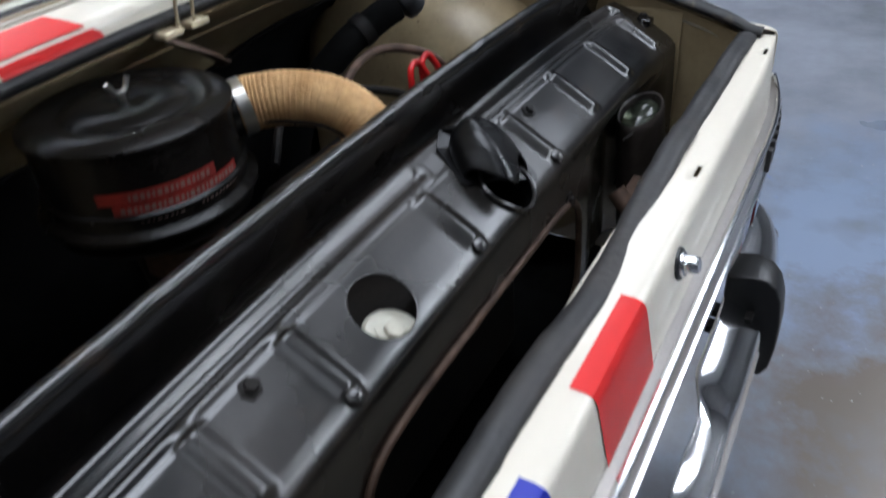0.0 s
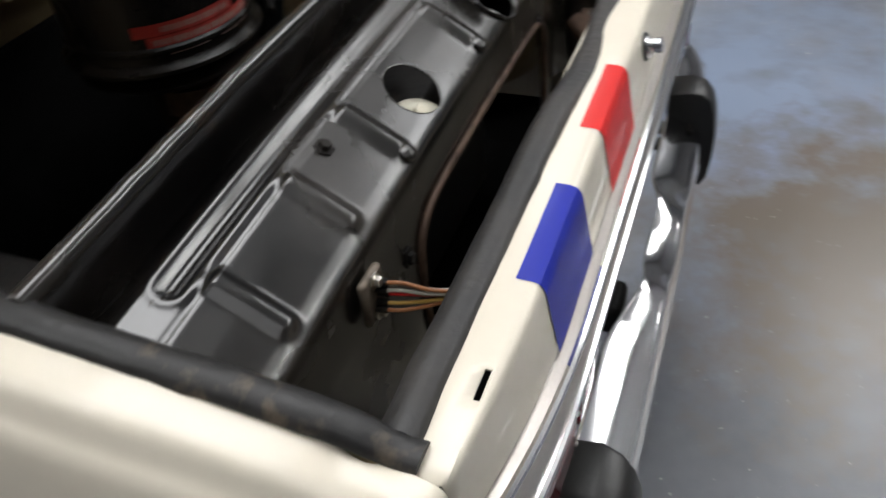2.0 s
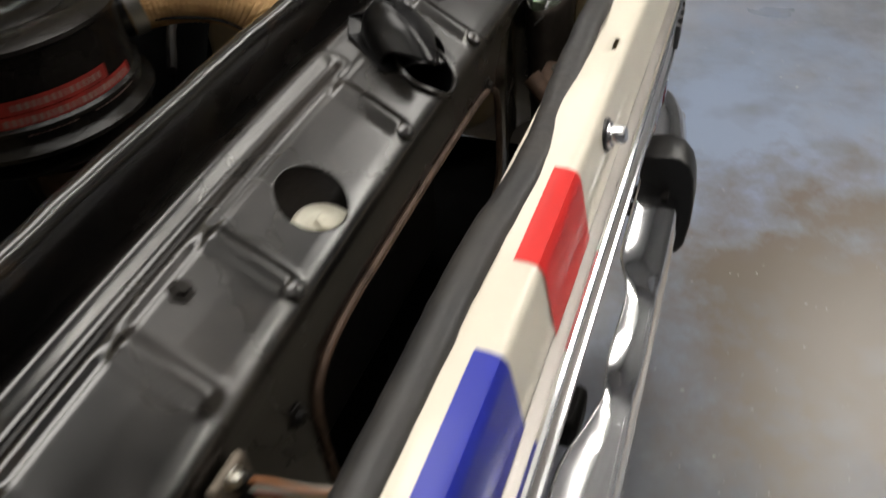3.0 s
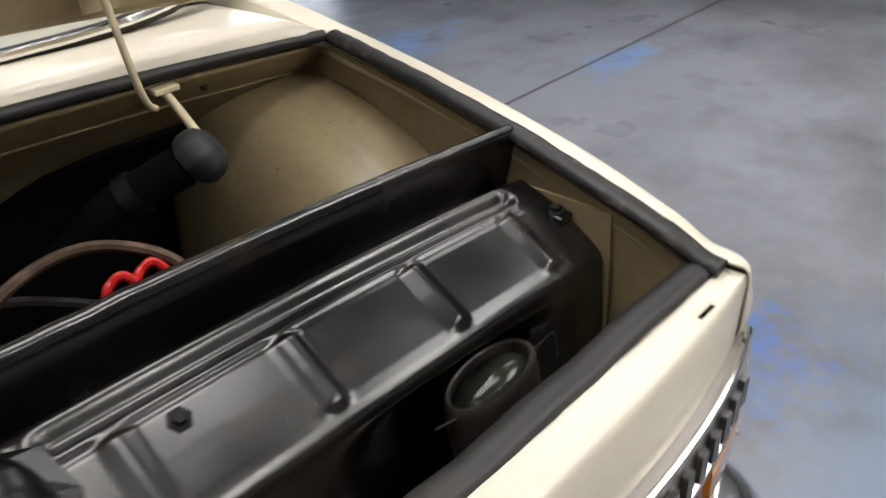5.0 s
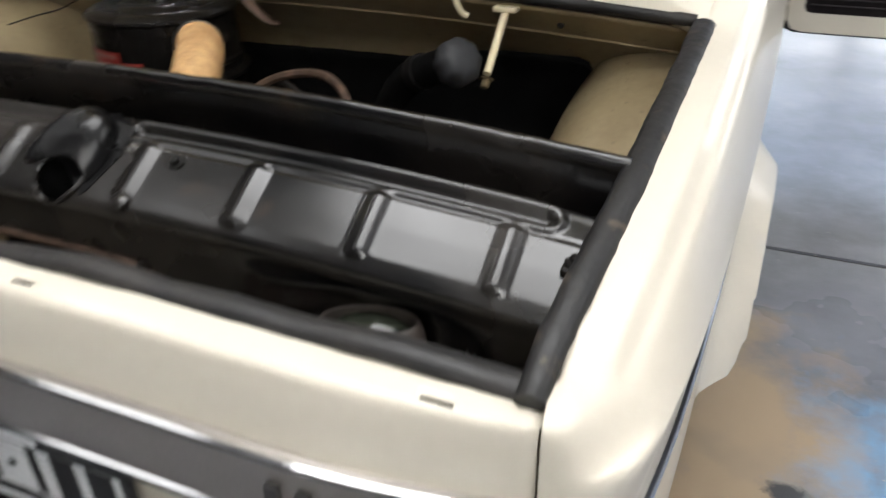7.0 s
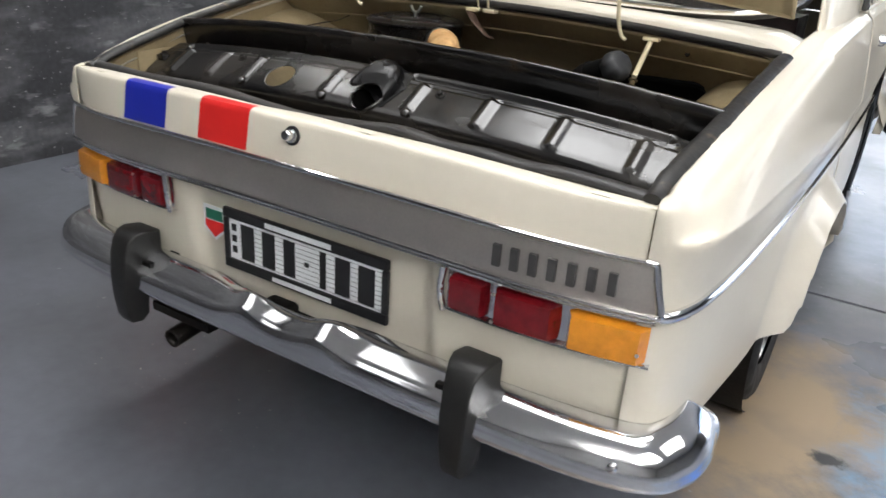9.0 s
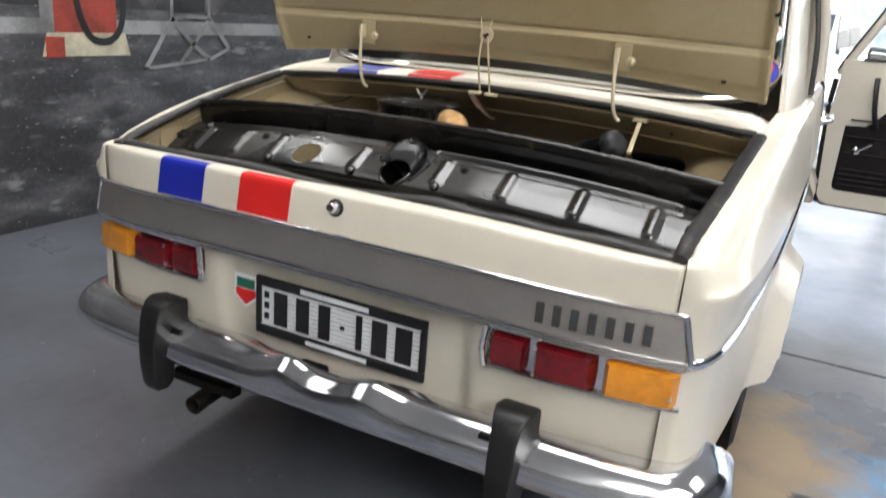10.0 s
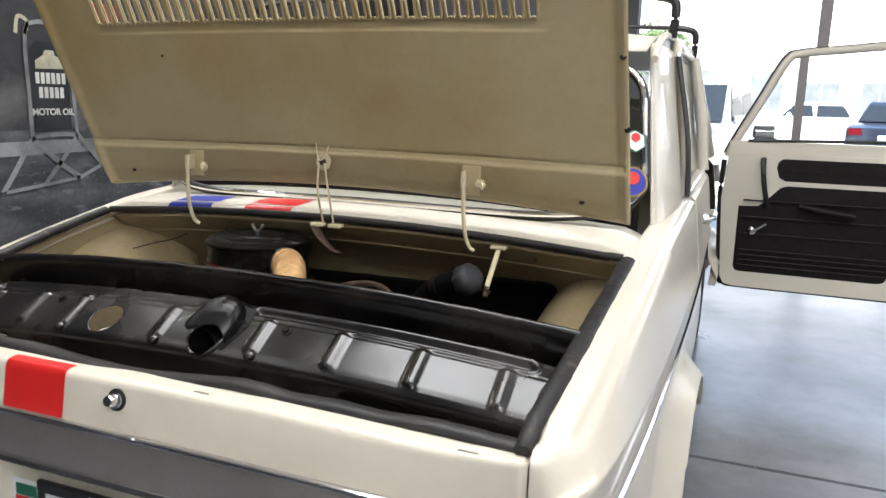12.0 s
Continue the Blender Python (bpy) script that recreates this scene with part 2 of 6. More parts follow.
def mural_material():
    """Dark rough street surface printed in greys, streaked along the wall, with pale flecks."""
    m = mat("mural_print", (0.042, 0.042, 0.046), 0.5, var=0.3, scale=3.0, tint=(0.125, 0.126, 0.134), fine=40, bump=0.002, bump_scale=26, detail=12.0, mask=(0.42, 0.72))
    nt = m.node_tree
    n, l = nt.nodes, nt.links
    b = n["Principled BSDF"]
    last = b.inputs["Base Color"].links[0].from_socket
    tc = n["Texture Coordinate"]
    mp = n.new("ShaderNodeMapping")
    mp.inputs["Scale"].default_value = (1.0, 1.2, 4.0)
    l.new(tc.outputs["Object"], mp.inputs["Vector"])
    for node in list(n):
        if node.bl_idname == "ShaderNodeTexNoise" and node.inputs["Scale"].default_value < 10:
            l.new(mp.outputs[0], node.inputs["Vector"])
    for sc, lo, hi, col in ((5.0, 0.60, 0.78, (0.28, 0.28, 0.285)), (26.0, 0.66, 0.72, (0.5, 0.5, 0.5))):
        nz = n.new("ShaderNodeTexNoise")
        nz.inputs["Scale"].default_value, nz.inputs["Detail"].default_value = sc, 9.0
        l.new(mp.outputs[0], nz.inputs["Vector"])
        r = n.new("ShaderNodeMapRange")
        r.inputs[1].default_value, r.inputs[2].default_value = lo, hi
        r.inputs[4].default_value = 0.7
        l.new(nz.outputs["Fac"], r.inputs[0])
        mx = n.new("ShaderNodeMix")
        mx.data_type = "RGBA"
        mx.inputs[7].default_value = (*col, 1)
        l.new(r.outputs[0], mx.inputs[0])
        l.new(last, mx.inputs[6])
        last = mx.outputs[2]
    l.new(last, b.inputs["Base Color"])
    return m


M_MURAL = mural_material()

# ---- mesh helpers ----


def part(name, bm, material, parent=None, label="", smooth=True):
    me = bpy.data.meshes.new(name)
    bm.to_mesh(me)
    bm.free()
    ob = new(name, me)
    me.materials.append(material)
    if smooth:
        me.polygons.foreach_set("use_smooth", [True] * len(me.polygons))
        me.set_sharp_from_angle(angle=radians(38))
    if parent:
        ob.parent = parent
    if label:
        tagged(ob, label)
    return ob


def thing(name, label, category, group="", kind="", at=(0, 0, 0)):
    ob = new(name)
    ob.location = at
    ob.empty_display_size = 0.05
    return tagged(ob, label, category, group, kind)


def grid(points, close_u=False, close_v=False, bm=None):
    """A sheet through a table of points, rows by columns."""
    bm = bm or bmesh.new()
    vs = [[bm.verts.new(p) for p in row] for row in points]
    nu, nv = len(vs), len(vs[0])
    for i in range(nu if close_u else nu - 1):
        for j in range(nv if close_v else nv - 1):
            a, b, c, d = vs[i][j], vs[(i + 1) % nu][j], vs[(i + 1) % nu][(j + 1) % nv], vs[i][(j + 1) % nv]
            try:
                bm.faces.new((a, b, c, d))
            except ValueError:
                pass
    return bm


def thick(ob, t, offset=-1.0):
    s = ob.modifiers.new("thickness", "SOLIDIFY")
    s.thickness, s.offset = t, offset
    return ob


def rounded(ob, w, seg=2):
    b = ob.modifiers.new("edges", "BEVEL")
    b.width, b.segments, b.limit_method, b.angle_limit = w, seg, "ANGLE", radians(35)
    return ob


def box(x0, x1, y0, y1, z0, z1, bm=None):
    bm = bm or bmesh.new()
    v = [bm.verts.new((x, y, z)) for z in (z0, z1) for y in (y0, y1) for x in (x0, x1)]
    for f in ((0, 2, 3, 1), (4, 5, 7, 6), (0, 1, 5, 4), (1, 3, 7, 5), (3, 2, 6, 7), (2, 0, 4, 6)):
        bm.faces.new([v[i] for i in f])
    return bm


def smooth_path(pts, n):
    """Catmull-Rom through pts."""
    p = [Vector(q) for q in pts]
    p = [p[0] * 2 - p[1]] + p + [p[-1] * 2 - p[-2]]
    out = []
    k = len(p) - 3
    for i in range(n):
        f = i / (n - 1) * k
        j = min(int(f), k - 1)
        t = f - j
        a, b, c, d = p[j:j + 4]
        out.append(0.5 * ((2 * b) + (c - a) * t + (2 * a - 5 * b + 4 * c - d) * t * t + (3 * b - a - 3 * c + d) * t ** 3))
    return out


def tube(pts, r, n=48, seg=12, squash=1.0, up=(0, 0, 1), cap=True, straight=False, bm=None):
    """A tube along pts; r a radius or a function of 0 to 1; squash flattens it along up."""
    path = [Vector(q) for q in pts] if straight else smooth_path(pts, n)
    up = Vector(up)
    rows = []
    for i, c in enumerate(path):
        a, b = path[max(i - 1, 0)], path[min(i + 1, len(path) - 1)]
        d = (b - a).normalized()
        s = d.cross(up)
        if s.length < 1e-4:
            s = d.cross(Vector((1, 0, 0)))
        s.normalize()
        u = s.cross(d)
        rad = r(i / (len(path) - 1)) if callable(r) else r
        rows.append([c + s * rad * math.cos(k * math.tau / seg) + u * rad * squash * math.sin(k * math.tau / seg) for k in range(seg)])
    bm = grid(rows, close_v=True, bm=bm)
    if cap:
        bm.verts.ensure_lookup_table()
        nv = len(rows) * seg
        base = len(bm.verts) - nv
        bm.faces.new([bm.verts[base + k] for k in range(seg)][::-1])
        bm.faces.new([bm.verts[base + nv - seg + k] for k in range(seg)])
    return bm


def lathe(profile, axis=(0, 0, 1), at=(0, 0, 0), seg=48, bm=None):
    """Turns (radius, height) pairs round an axis."""
    q = Vector((0, 0, 1)).rotation_difference(Vector(axis).normalized())
    rows = []
    for r, h in profile:
        rows.append([Vector(at) + q @ Vector((r * math.cos(k * math.tau / seg), r * math.sin(k * math.tau / seg), h)) for k in range(seg)])
    bm = grid(rows, close_v=True, bm=bm)
    return bm


def sweep(path, section, closed=True, up=(0, 0, 1), bm=None):
    """Carries a section of (out, up) pairs along a plan path; out is to the path's right."""
    rows = []
    for i, c in enumerate(path):
        a, b = path[max(i - 1, 0)], path[min(i + 1, len(path) - 1)]
        d = (Vector(b) - Vector(a))
        d.z = 0
        d.normalize()
        s = Vector((d.y, -d.x, 0))
        sec = section(i / (len(path) - 1)) if callable(section) else section
        rows.append([Vector(c) + s * o + Vector((0, 0, h)) for o, h in sec])
    return grid(rows, close_v=closed, bm=bm)


def lerp(x, xs, ys):
    return float(np.interp(x, xs, ys))


def sstep(a, b, x):
    t = min(1.0, max(0.0, (x - a) / (b - a)))
    return t * t * (3 - 2 * t)

# ---- the workshop ----
WX0, WX1, WY0, WY1, WH = -2.5, 8.0, -5.0, 7.0, 3.3


def slab(name, x0, x1, y0, y1, z0, z1, material, label, category):
    ob = part(name, box(x0, x1, y0, y1, z0, z1), material, smooth=False)
    return tagged(ob, label, category, "", "structure")


bm = box(-40, 60, 1.866, 7.0, -0.12, 0)
floor_front = tagged(part("floor", bm, M_FLOOR, smooth=False), "glossy grey epoxy workshop floor with scuffs", "floor", "", "structure")
bm = box(-40, 60, -40, 1.846, -0.12, 0)
floor_rear = tagged(part("floor", bm, M_FLOOR, smooth=False), "grey painted workshop floor with blue and tan worn patches", "floor", "", "structure")
slab("floor_joint", -40, 60, 1.846, 1.866, -0.12, -0.008, M_DARK, "dark expansion joint across the floor", "floor joint")
slab("wall_west", WX0 - 0.2, WX0, WY0, WY1 + 0.2, 0, WH, M_MURAL, "dark grey printed mural wall", "wall")
slab("wall_south", WX0, WX1, WY0 - 0.2, WY0, 0, WH, M_WALL, "plain grey rendered wall", "wall")
slab("wall_east", WX1, WX1 + 0.2, WY0, WY1, 0, WH, M_WALL, "plain grey rendered wall", "wall")
slab("wall_north_pier", WX0, -0.2, WY1, WY1 + 0.2, 0, WH, M_WALL, "grey rendered pier beside the open shop front", "wall")
# unseen wall added at the opening's east end to cut daylight on the floor
slab("wall_north_panel", 5.8, WX1, WY1, WY1 + 0.2, 0, WH, M_WALL, "unseen grey wall added to narrow the open shop front", "wall")
slab("wall_north_lintel", -0.2, 5.8, WY1, WY1 + 0.2, 2.9, WH, M_WALL, "lintel over the open shop front", "wall")
slab("ceiling", WX0, WX1, WY0, WY1 + 0.2, WH, WH + 0.2, M_CEIL, "plain pale ceiling", "ceiling")

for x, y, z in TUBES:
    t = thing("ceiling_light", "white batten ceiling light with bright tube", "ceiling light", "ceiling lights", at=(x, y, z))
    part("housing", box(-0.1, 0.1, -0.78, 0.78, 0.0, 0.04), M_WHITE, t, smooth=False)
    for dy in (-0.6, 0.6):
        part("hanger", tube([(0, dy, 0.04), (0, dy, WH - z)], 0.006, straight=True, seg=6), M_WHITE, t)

# outside the open front
M_CONC = mat("sunlit_concrete", (0.55, 0.54, 0.52), 0.85, var=0.06, scale=0.6)
M_FACADE = mat("pale_facade", (0.85, 0.84, 0.82), 0.8, var=0.04, scale=0.4)
M_LEAF = mat("leaf", (0.12, 0.20, 0.07), 0.6, var=0.3, scale=3)
slab("ground", -60, 80, 7.0, 120, -0.12, -0.015, M_CONC, "pale sunlit concrete forecourt and street", "ground")

# ---- the car ----
car = thing("car", "cream vintage saloon with open engine lid and chrome bumpers", "car")

PLAN = [(0.628, 0.020), (0.655, 0.023), (0.678, 0.038), (0.695, 0.070), (0.707, 0.13), (0.7205, 0.27), (0.735, 0.55), (0.748, 1.0), (0.756, 1.5), (0.758, 2.2), (0.752, 3.0), (0.72, 3.7), (0.62, 4.1)]


ZT = smooth_path([(0.0, 0.807, 0), (0.03, 0.8090, 0), (0.08, 0.8165, 0), (0.13, 0.8305, 0), (0.20, 0.8515, 0), (0.32, 0.8800, 0), (0.45, 0.9055, 0), (0.65, 0.9390, 0), (0.85, 0.965, 0), (1.4, 0.995, 0), (2.2, 1.0, 0), (3.1, 0.975, 0), (4.1, 0.80, 0)], 200)


def zt(y):
    return lerp(y, [p.x for p in ZT], [p.y for p in ZT])


def chaikin(pts, n=2):
    for _ in range(n):
        out = [pts[0]]
        for p, q in zip(pts, pts[1:]):
            out += [tuple(0.75 * a + 0.25 * b for a, b in zip(p, q)), tuple(0.25 * a + 0.75 * b for a, b in zip(p, q))]
        pts = out + [pts[-1]]
    return pts


def side_section(py, px):
    """Section of the flank from the seal down: (inset, height). Strip, flute, shoulder, crease, lower side."""
    t = zt(py)
    main = [(0.090, t - 0.030), (0.088, t - 0.004), (0.084, t - 0.001), (0.068, t - 0.0015), (0.0510, t - 0.002), (0.0475, t - 0.0033), (0.0440, t - 0.0065), (0.0375, t - 0.0160), (0.0335, t - 0.0200), (0.026, t - 0.0255),
            (0.0165, lerp(0.31, (0, 1), (t - 0.0270, 0.7605))), (0.0080, lerp(0.65, (0, 1), (t - 0.0270, 0.7605))), (0.0015, lerp(0.95, (0, 1), (t - 0.0270, 0.7605))), (0.0, 0.7605), (0.0014, 0.754)]
    soft = [(0.090, t - 0.030), (0.088, t - 0.004), (0.084, t - 0.001), (0.070, t - 0.002), (0.058, t - 0.0035), (0.051, t - 0.0055), (0.045, t - 0.008), (0.040, t - 0.0115), (0.036, t - 0.015), (0.028, t - 0.024),
            (0.016, t - 0.044), (0.0070, lerp(0.68, (0, 1), (t - 0.026, 0.748))), (0.0015, 0.7625), (0.0, 0.7555), (0.0010, 0.748)]
    tail = [(0.050, 0.780), (0.050, 0.8066), (0.040, 0.8068), (0.026, 0.8068), (0.014, 0.8066), (0.009, 0.8062), (0.005, 0.805), (0.0025, 0.8030), (0.001, 0.7995), (0.0, 0.794),
            (0.0, 0.784), (0.0, 0.770), (0.0, 0.757), (0.0, 0.747), (0.0, 0.738)]
    low = [(0.0095, 0.716), (0.0165, 0.672), (0.0170, 0.643), (0.0160, 0.585), (0.0125, 0.49), (0.015, 0.38), (0.022, 0.29), (0.05, 0.235)]
    k = sstep(0.05, 0.12, py)
    c = sstep(0.628, 0.694, px) if py < 0.2 else 1.0
    up = [tuple(c * (k * a + (1 - k) * b) + (1 - c) * d for a, b, d in zip(m, s, w)) for m, s, w in zip(main, soft, tail)]
    return chaikin(up + [(i * (0.3 + 0.7 * c), z) for i, z in low], 1)


def plan_normal(path, i):
    a, b = path[max(i - 1, 0)], path[min(i + 1, len(path) - 1)]
    d = (b - a).normalized()
    return d.y, -d.x


plan_fine = smooth_path([(x, y, 0) for x, y in PLAN], 260)
WHEEL_Y, ARCH_R = 1.06, 0.345


def flank(sign, y0, y1, name, label):
    rows = []
    for i, p in enumerate(plan_fine):
        if not (y0 - 1e-6 <= p.y <= y1) and not (y0 < 0.02 and i < 12):
            continue
        nx, ny = plan_normal(plan_fine, i)
        row = []
        for ins, z in side_section(p.y, p.x):
            q = Vector((p.x - nx * ins, p.y - ny * ins, z))
            w = 1 - sstep(0.06, 0.17, p.y)
            # round the rear corner all insets run towards one point
            q.x += w * (p.x + (0.617 - p.x) * ins / 0.09 - q.x)
            q.y += w * (p.y + (0.100 - p.y) * ins / 0.09 - q.y)
            t0 = zt(p.y)
            q.z += (zt(q.y) - t0) * min(1.0, max(0.0, (z - 0.77) / max(0.02, t0 - 0.79))) * 0.6 * sstep(0.628, 0.66, p.x)
            # wheel arches with a flared lip
            for wy in (WHEEL_Y, WHEEL_Y + 2.27):
                dy = abs(q.y - wy)
                if dy < ARCH_R:
                    q.z = max(q.z, 0.28 + math.sqrt(ARCH_R ** 2 - dy ** 2) * 0.80)
                if z < 0.66:
                    r = math.hypot(dy, (q.z - 0.28) / 0.80)
                    q.x += 0.056 * max(0.0, 1 - max(0.0, r - ARCH_R - 0.012) / 0.075) ** 1.3 * sstep(0.26, 0.40, q.z)
            if q.y < WHEEL_Y - ARCH_R + 0.02:
                q.z = max(q.z, 0.402 - 0.05 * sstep(0.1, 0.7, q.y))
            row.append(Vector((q.x * sign, q.y, q.z)))
        rows.append(row if sign > 0 else row[::-1])
    bm = grid(rows)
    bmesh.ops.remove_doubles(bm, verts=bm.verts, dist=1e-5)
    ob = part(name, bm, M_CREAM, car, label)
    return thick(ob, 0.0025, -1.0)


for s in (1, -1):
    flank(s, 0.0, 1.385, "rear_wing", "glossy cream rear wing with a soft flute")
    flank(s, 1.392, 2.20, "rear_door", "glossy cream rear door")
    flank(s, 3.0, 4.12, "front_wing", "cream front wing")


def bow(x):
    return 0.035 * max(0.0, (abs(x) - 0.40) / 0.25) ** 2.2


def across(profile, x0, x1, n=64, k=1.0):
    """A sheet across the tail: profile of (y, z, bow factor)."""
    return grid([[Vector((x, y + bow(x) * b * k, z)) for y, z, b in profile] for x in (x0 + (x1 - x0) * i / (n - 1) for i in range(n))])


XS = 0.626


def deck_z(x):
    """the deck is crowned and sits a little low at one end"""
    return 0.004 * (1 - (x / 0.63) ** 2) - 0.006 * sstep(0.2, 0.58, x)


# deck and face over the trim band, with the three slots cut through
SLOTS = (-0.548, 0.139, 0.548)
xs = sorted(set([round(-XS + 2 * XS * i / 90, 4) for i in range(91)] + [round(c + d, 4) for c in SLOTS for d in (-0.0135, 0.0135)]))
xs = [x for x in xs if all(abs(abs(x - c) - 0.0135) < 1e-4 or abs(abs(x - c) - 0.0135) > 0.004 for c in SLOTS)]
prof = [(0.080, 0.755, 0), (0.078, 0.785, 0), (0.072, 0.800, 0), (0.052, 0.8065, 0), (0.036, 0.807, 0), (0.0255, 0.807, 0), (0.0205, 0.807, 0), (0.016, 0.8068, 0.2), (0.0115, 0.805, 0.32), (0.0085, 0.801, 0.4), (0.0065, 0.795, 0.45), (0.002, 0.770, 0.65), (-0.004, 0.738, 0.9), (-0.002, 0.722, 1.0), (0.004, 0.70, 1.0)]
bm = grid([[Vector((x, y + bow(x) * b, z + deck_z(x))) for y, z, b in prof] for x in xs])
cut = [f for f in bm.faces if any(abs(f.calc_center_median().x - c) < 0.0136 for c in SLOTS) and 0.0204 < f.calc_center_median().y < 0.0256 and f.calc_center_median().z > 0.8]
bmesh.ops.delete(bm, geom=cut, context="FACES")
thick(part("tail_panel", bm, M_CREAM, car, "cream tail panel under the lid edge"), 0.002, 1.0)

# lower tail panel with the shallow plate recess
prof = [(0.004, 0.69), (0.004, 0.665), (0.007, 0.64), (0.012, 0.60), (0.016, 0.55), (0.02, 0.50), (0.024, 0.455), (0.026, 0.43), (0.032, 0.412), (0.06, 0.40)]
rows = []
for i in range(97):
    x = -XS + 2 * XS * i / 96
    rec = 0.020 * (1 - sstep(0.265, 0.30, abs(x)))
    rows.append([Vector((x, y + bow(x) * lerp(z, (0.58, 0.64), (0.45, 1.0)) + rec * (1 - sstep(0.63, 0.66, z)), z)) for y, z in [(lerp(t, np.linspace(0, 1, len(prof)), [p[0] for p in prof]), lerp(t, np.linspace(0, 1, len(prof)), [p[1] for p in prof])) for t in np.linspace(0, 1, 28)]])
thick(part("lower_tail_panel", grid(rows), M_CREAM, car, "cream lower tail panel"), 0.002, 1.0)

# trim band with chrome edges
BX = 0.655


def band_z(x):
    return 0.0015 - 0.006 * (x / 0.64) ** 2


def band_y(x):
    return -0.0155 + bow(x) * 0.86


def band_x(x, z):
    """The ends of the band slant outwards towards the bottom."""
    return x * lerp(z, (0.652, 0.735), (1.0, 0.972))


rows = []
for i in range(81):
    x = -BX + 2 * BX * i / 80
    rows.append([Vector((band_x(x, z), band_y(x) + dy, z + band_z(x))) for dy, z in ((0.012, 0.733), (0.0, 0.731), (-0.002, 0.715), (-0.004, 0.69), (-0.003, 0.665), (0.0, 0.657), (0.012, 0.655))])
part("trim_band", grid(rows), M_ALU, car, "brushed aluminium trim band")
for z, dy, r in ((0.7345, -0.003, 0.0042), (0.6555, -0.002, 0.0045), (0.6475, 0.001, 0.003)):
    line = [(band_x(x, z), band_y(x) + dy, z + band_z(x)) for x in np.linspace(-BX, BX, 61)]
    part("chrome_strip", tube(line, r, straight=True, seg=8), M_CHROME, car, "chrome edge strip")
for s in (1, -1):
    ye = band_y(BX)
    end = [(s * (BX * 0.972 - 0.008), ye - 0.004, 0.7345 + band_z(BX)), (s * (BX * 0.972 + 0.0015), ye - 0.002, 0.7335 + band_z(BX)), (s * (BX * 0.972 + 0.006), ye + 0.001, 0.725), (s * (BX * 0.985 + 0.006), ye + 0.001, 0.690), (s * (BX + 0.004), ye + 0.002, 0.660), (s * (BX + 0.002), ye + 0.002, 0.651), (s * (BX - 0.008), ye - 0.001, 0.648)]
    part("chrome_strip", tube(end, 0.0052, n=40, seg=10), M_CHROME, car, "chrome edge strip")
    # the strip that goes on along the flank
    pts = []
    for i, p in enumerate(plan_fine):
        if p.x > 0.656 and p.y < 2.2:
            nx, ny = plan_normal(plan_fine, i)
            inset = 0.0115 * sstep(0.656, 0.70, p.x)
            pts.append((s * (p.x - nx * inset), p.y - ny * inset, 0.650 + 0.006 * min(1, p.y)))
    part("side_moulding", tube(pts, 0.0085, straight=True, seg=10, squash=1.1), M_CHROME, car, "chrome side moulding")
# raised maker's letters as plain bars
for i in range(7):
    x = 0.421 + i * 0.0287
    bm = box(x - 0.0062, x + 0.0062, -0.0255 + bow(x) * 0.86, -0.019 + bow(x) * 0.86, 0.675, 0.709)
    part("letter_bar", bm, M_LETTER, car, "raised grey metal letter bar", smooth=False)

# stripes that wrap over the deck edge
for x0, x1, m, word in ((-0.446, -0.322, M_BLUE, "blue"), (-0.230, -0.104, M_RED, "red")):
    prof = [(0.030, 0.8102, 0.1), (0.0185, 0.8101, 0.2), (0.0110, 0.8083, 0.32), (0.0072, 0.8035, 0.4), (0.0051, 0.7965, 0.45), (0.0007, 0.7715, 0.65), (-0.0053, 0.7385, 0.9), (-0.0058, 0.736, 0.9)]
    rows = []
    for i in range(9):
        x = x0 + (x1 - x0) * i / 8
        rows.append([Vector((x, y + bow(x) * b, z + deck_z(x) - 0.0025)) for y, z, b in prof])
    part("stripe", grid(rows), m, car, word + " vinyl stripe")

# lock pin in a dished plate
bm = lathe([(0.0, 0.017), (0.0075, 0.017), (0.009, 0.015), (0.0092, 0.004), (0.0125, 0.003), (0.013, 0.0)], (0, -1, 0.25), (0, 0.0005, 0.783), 32)
part("lock_button", bm, M_CHROME, car, "chrome push button lock")
part("lock_recess", lathe([(0.0100, 0.0024), (0.0145, 0.0020), (0.0165, 0.001), (0.017, -0.002)], (0, -1, 0.18), (0, 0.0020, 0.783), 32), M_PLATEBK, car)

# number plate in its holder, everything on it as plain bars
plate = part("number_plate", box(-0.188, 0.188, 0.0215, 0.024, 0.487, 0.593), M_WHITE, car, "white number plate with black frame", smooth=False)
bm = bmesh.new()
for a in ((-0.2, 0.2, 0.016, 0.026, 0.581, 0.602), (-0.2, 0.2, 0.016, 0.026, 0.476, 0.496), (-0.2, -0.187, 0.016, 0.026, 0.496, 0.581), (0.187, 0.2, 0.016, 0.026, 0.496, 0.581)):
    box(*a, bm)
rounded(part("plate_frame", bm, M_PLATEBK, plate, "black plastic plate frame", smooth=False), 0.003)
for i, (x, w) in enumerate(((-0.138, 0.034), (-0.083, 0.032), (-0.03, 0.028), (0.052, 0.014), (0.098, 0.034), (0.152, 0.036))):
    part("character_bar", box(x - w / 2, x + w / 2, 0.0200, 0.0214, 0.502, 0.574), M_PLATEBK, plate, smooth=False)
part("character_bar", box(0.008, 0.018, 0.0200, 0.0214, 0.533, 0.542), M_PLATEBK, plate, smooth=False)
for z in (0.563, 0.54, 0.517):
    part("character_bar", box(-0.18, -0.168, 0.0200, 0.0214, z - 0.007, z + 0.007), M_PLATEBK, plate, smooth=False)
part("word_bar", box(-0.085, 0.075, 0.0145, 0.0158, 0.587, 0.597), M_WHITE, plate, smooth=False)
part("word_bar", box(-0.07, 0.075, 0.0145, 0.0158, 0.481, 0.490), M_WHITE, plate, smooth=False)
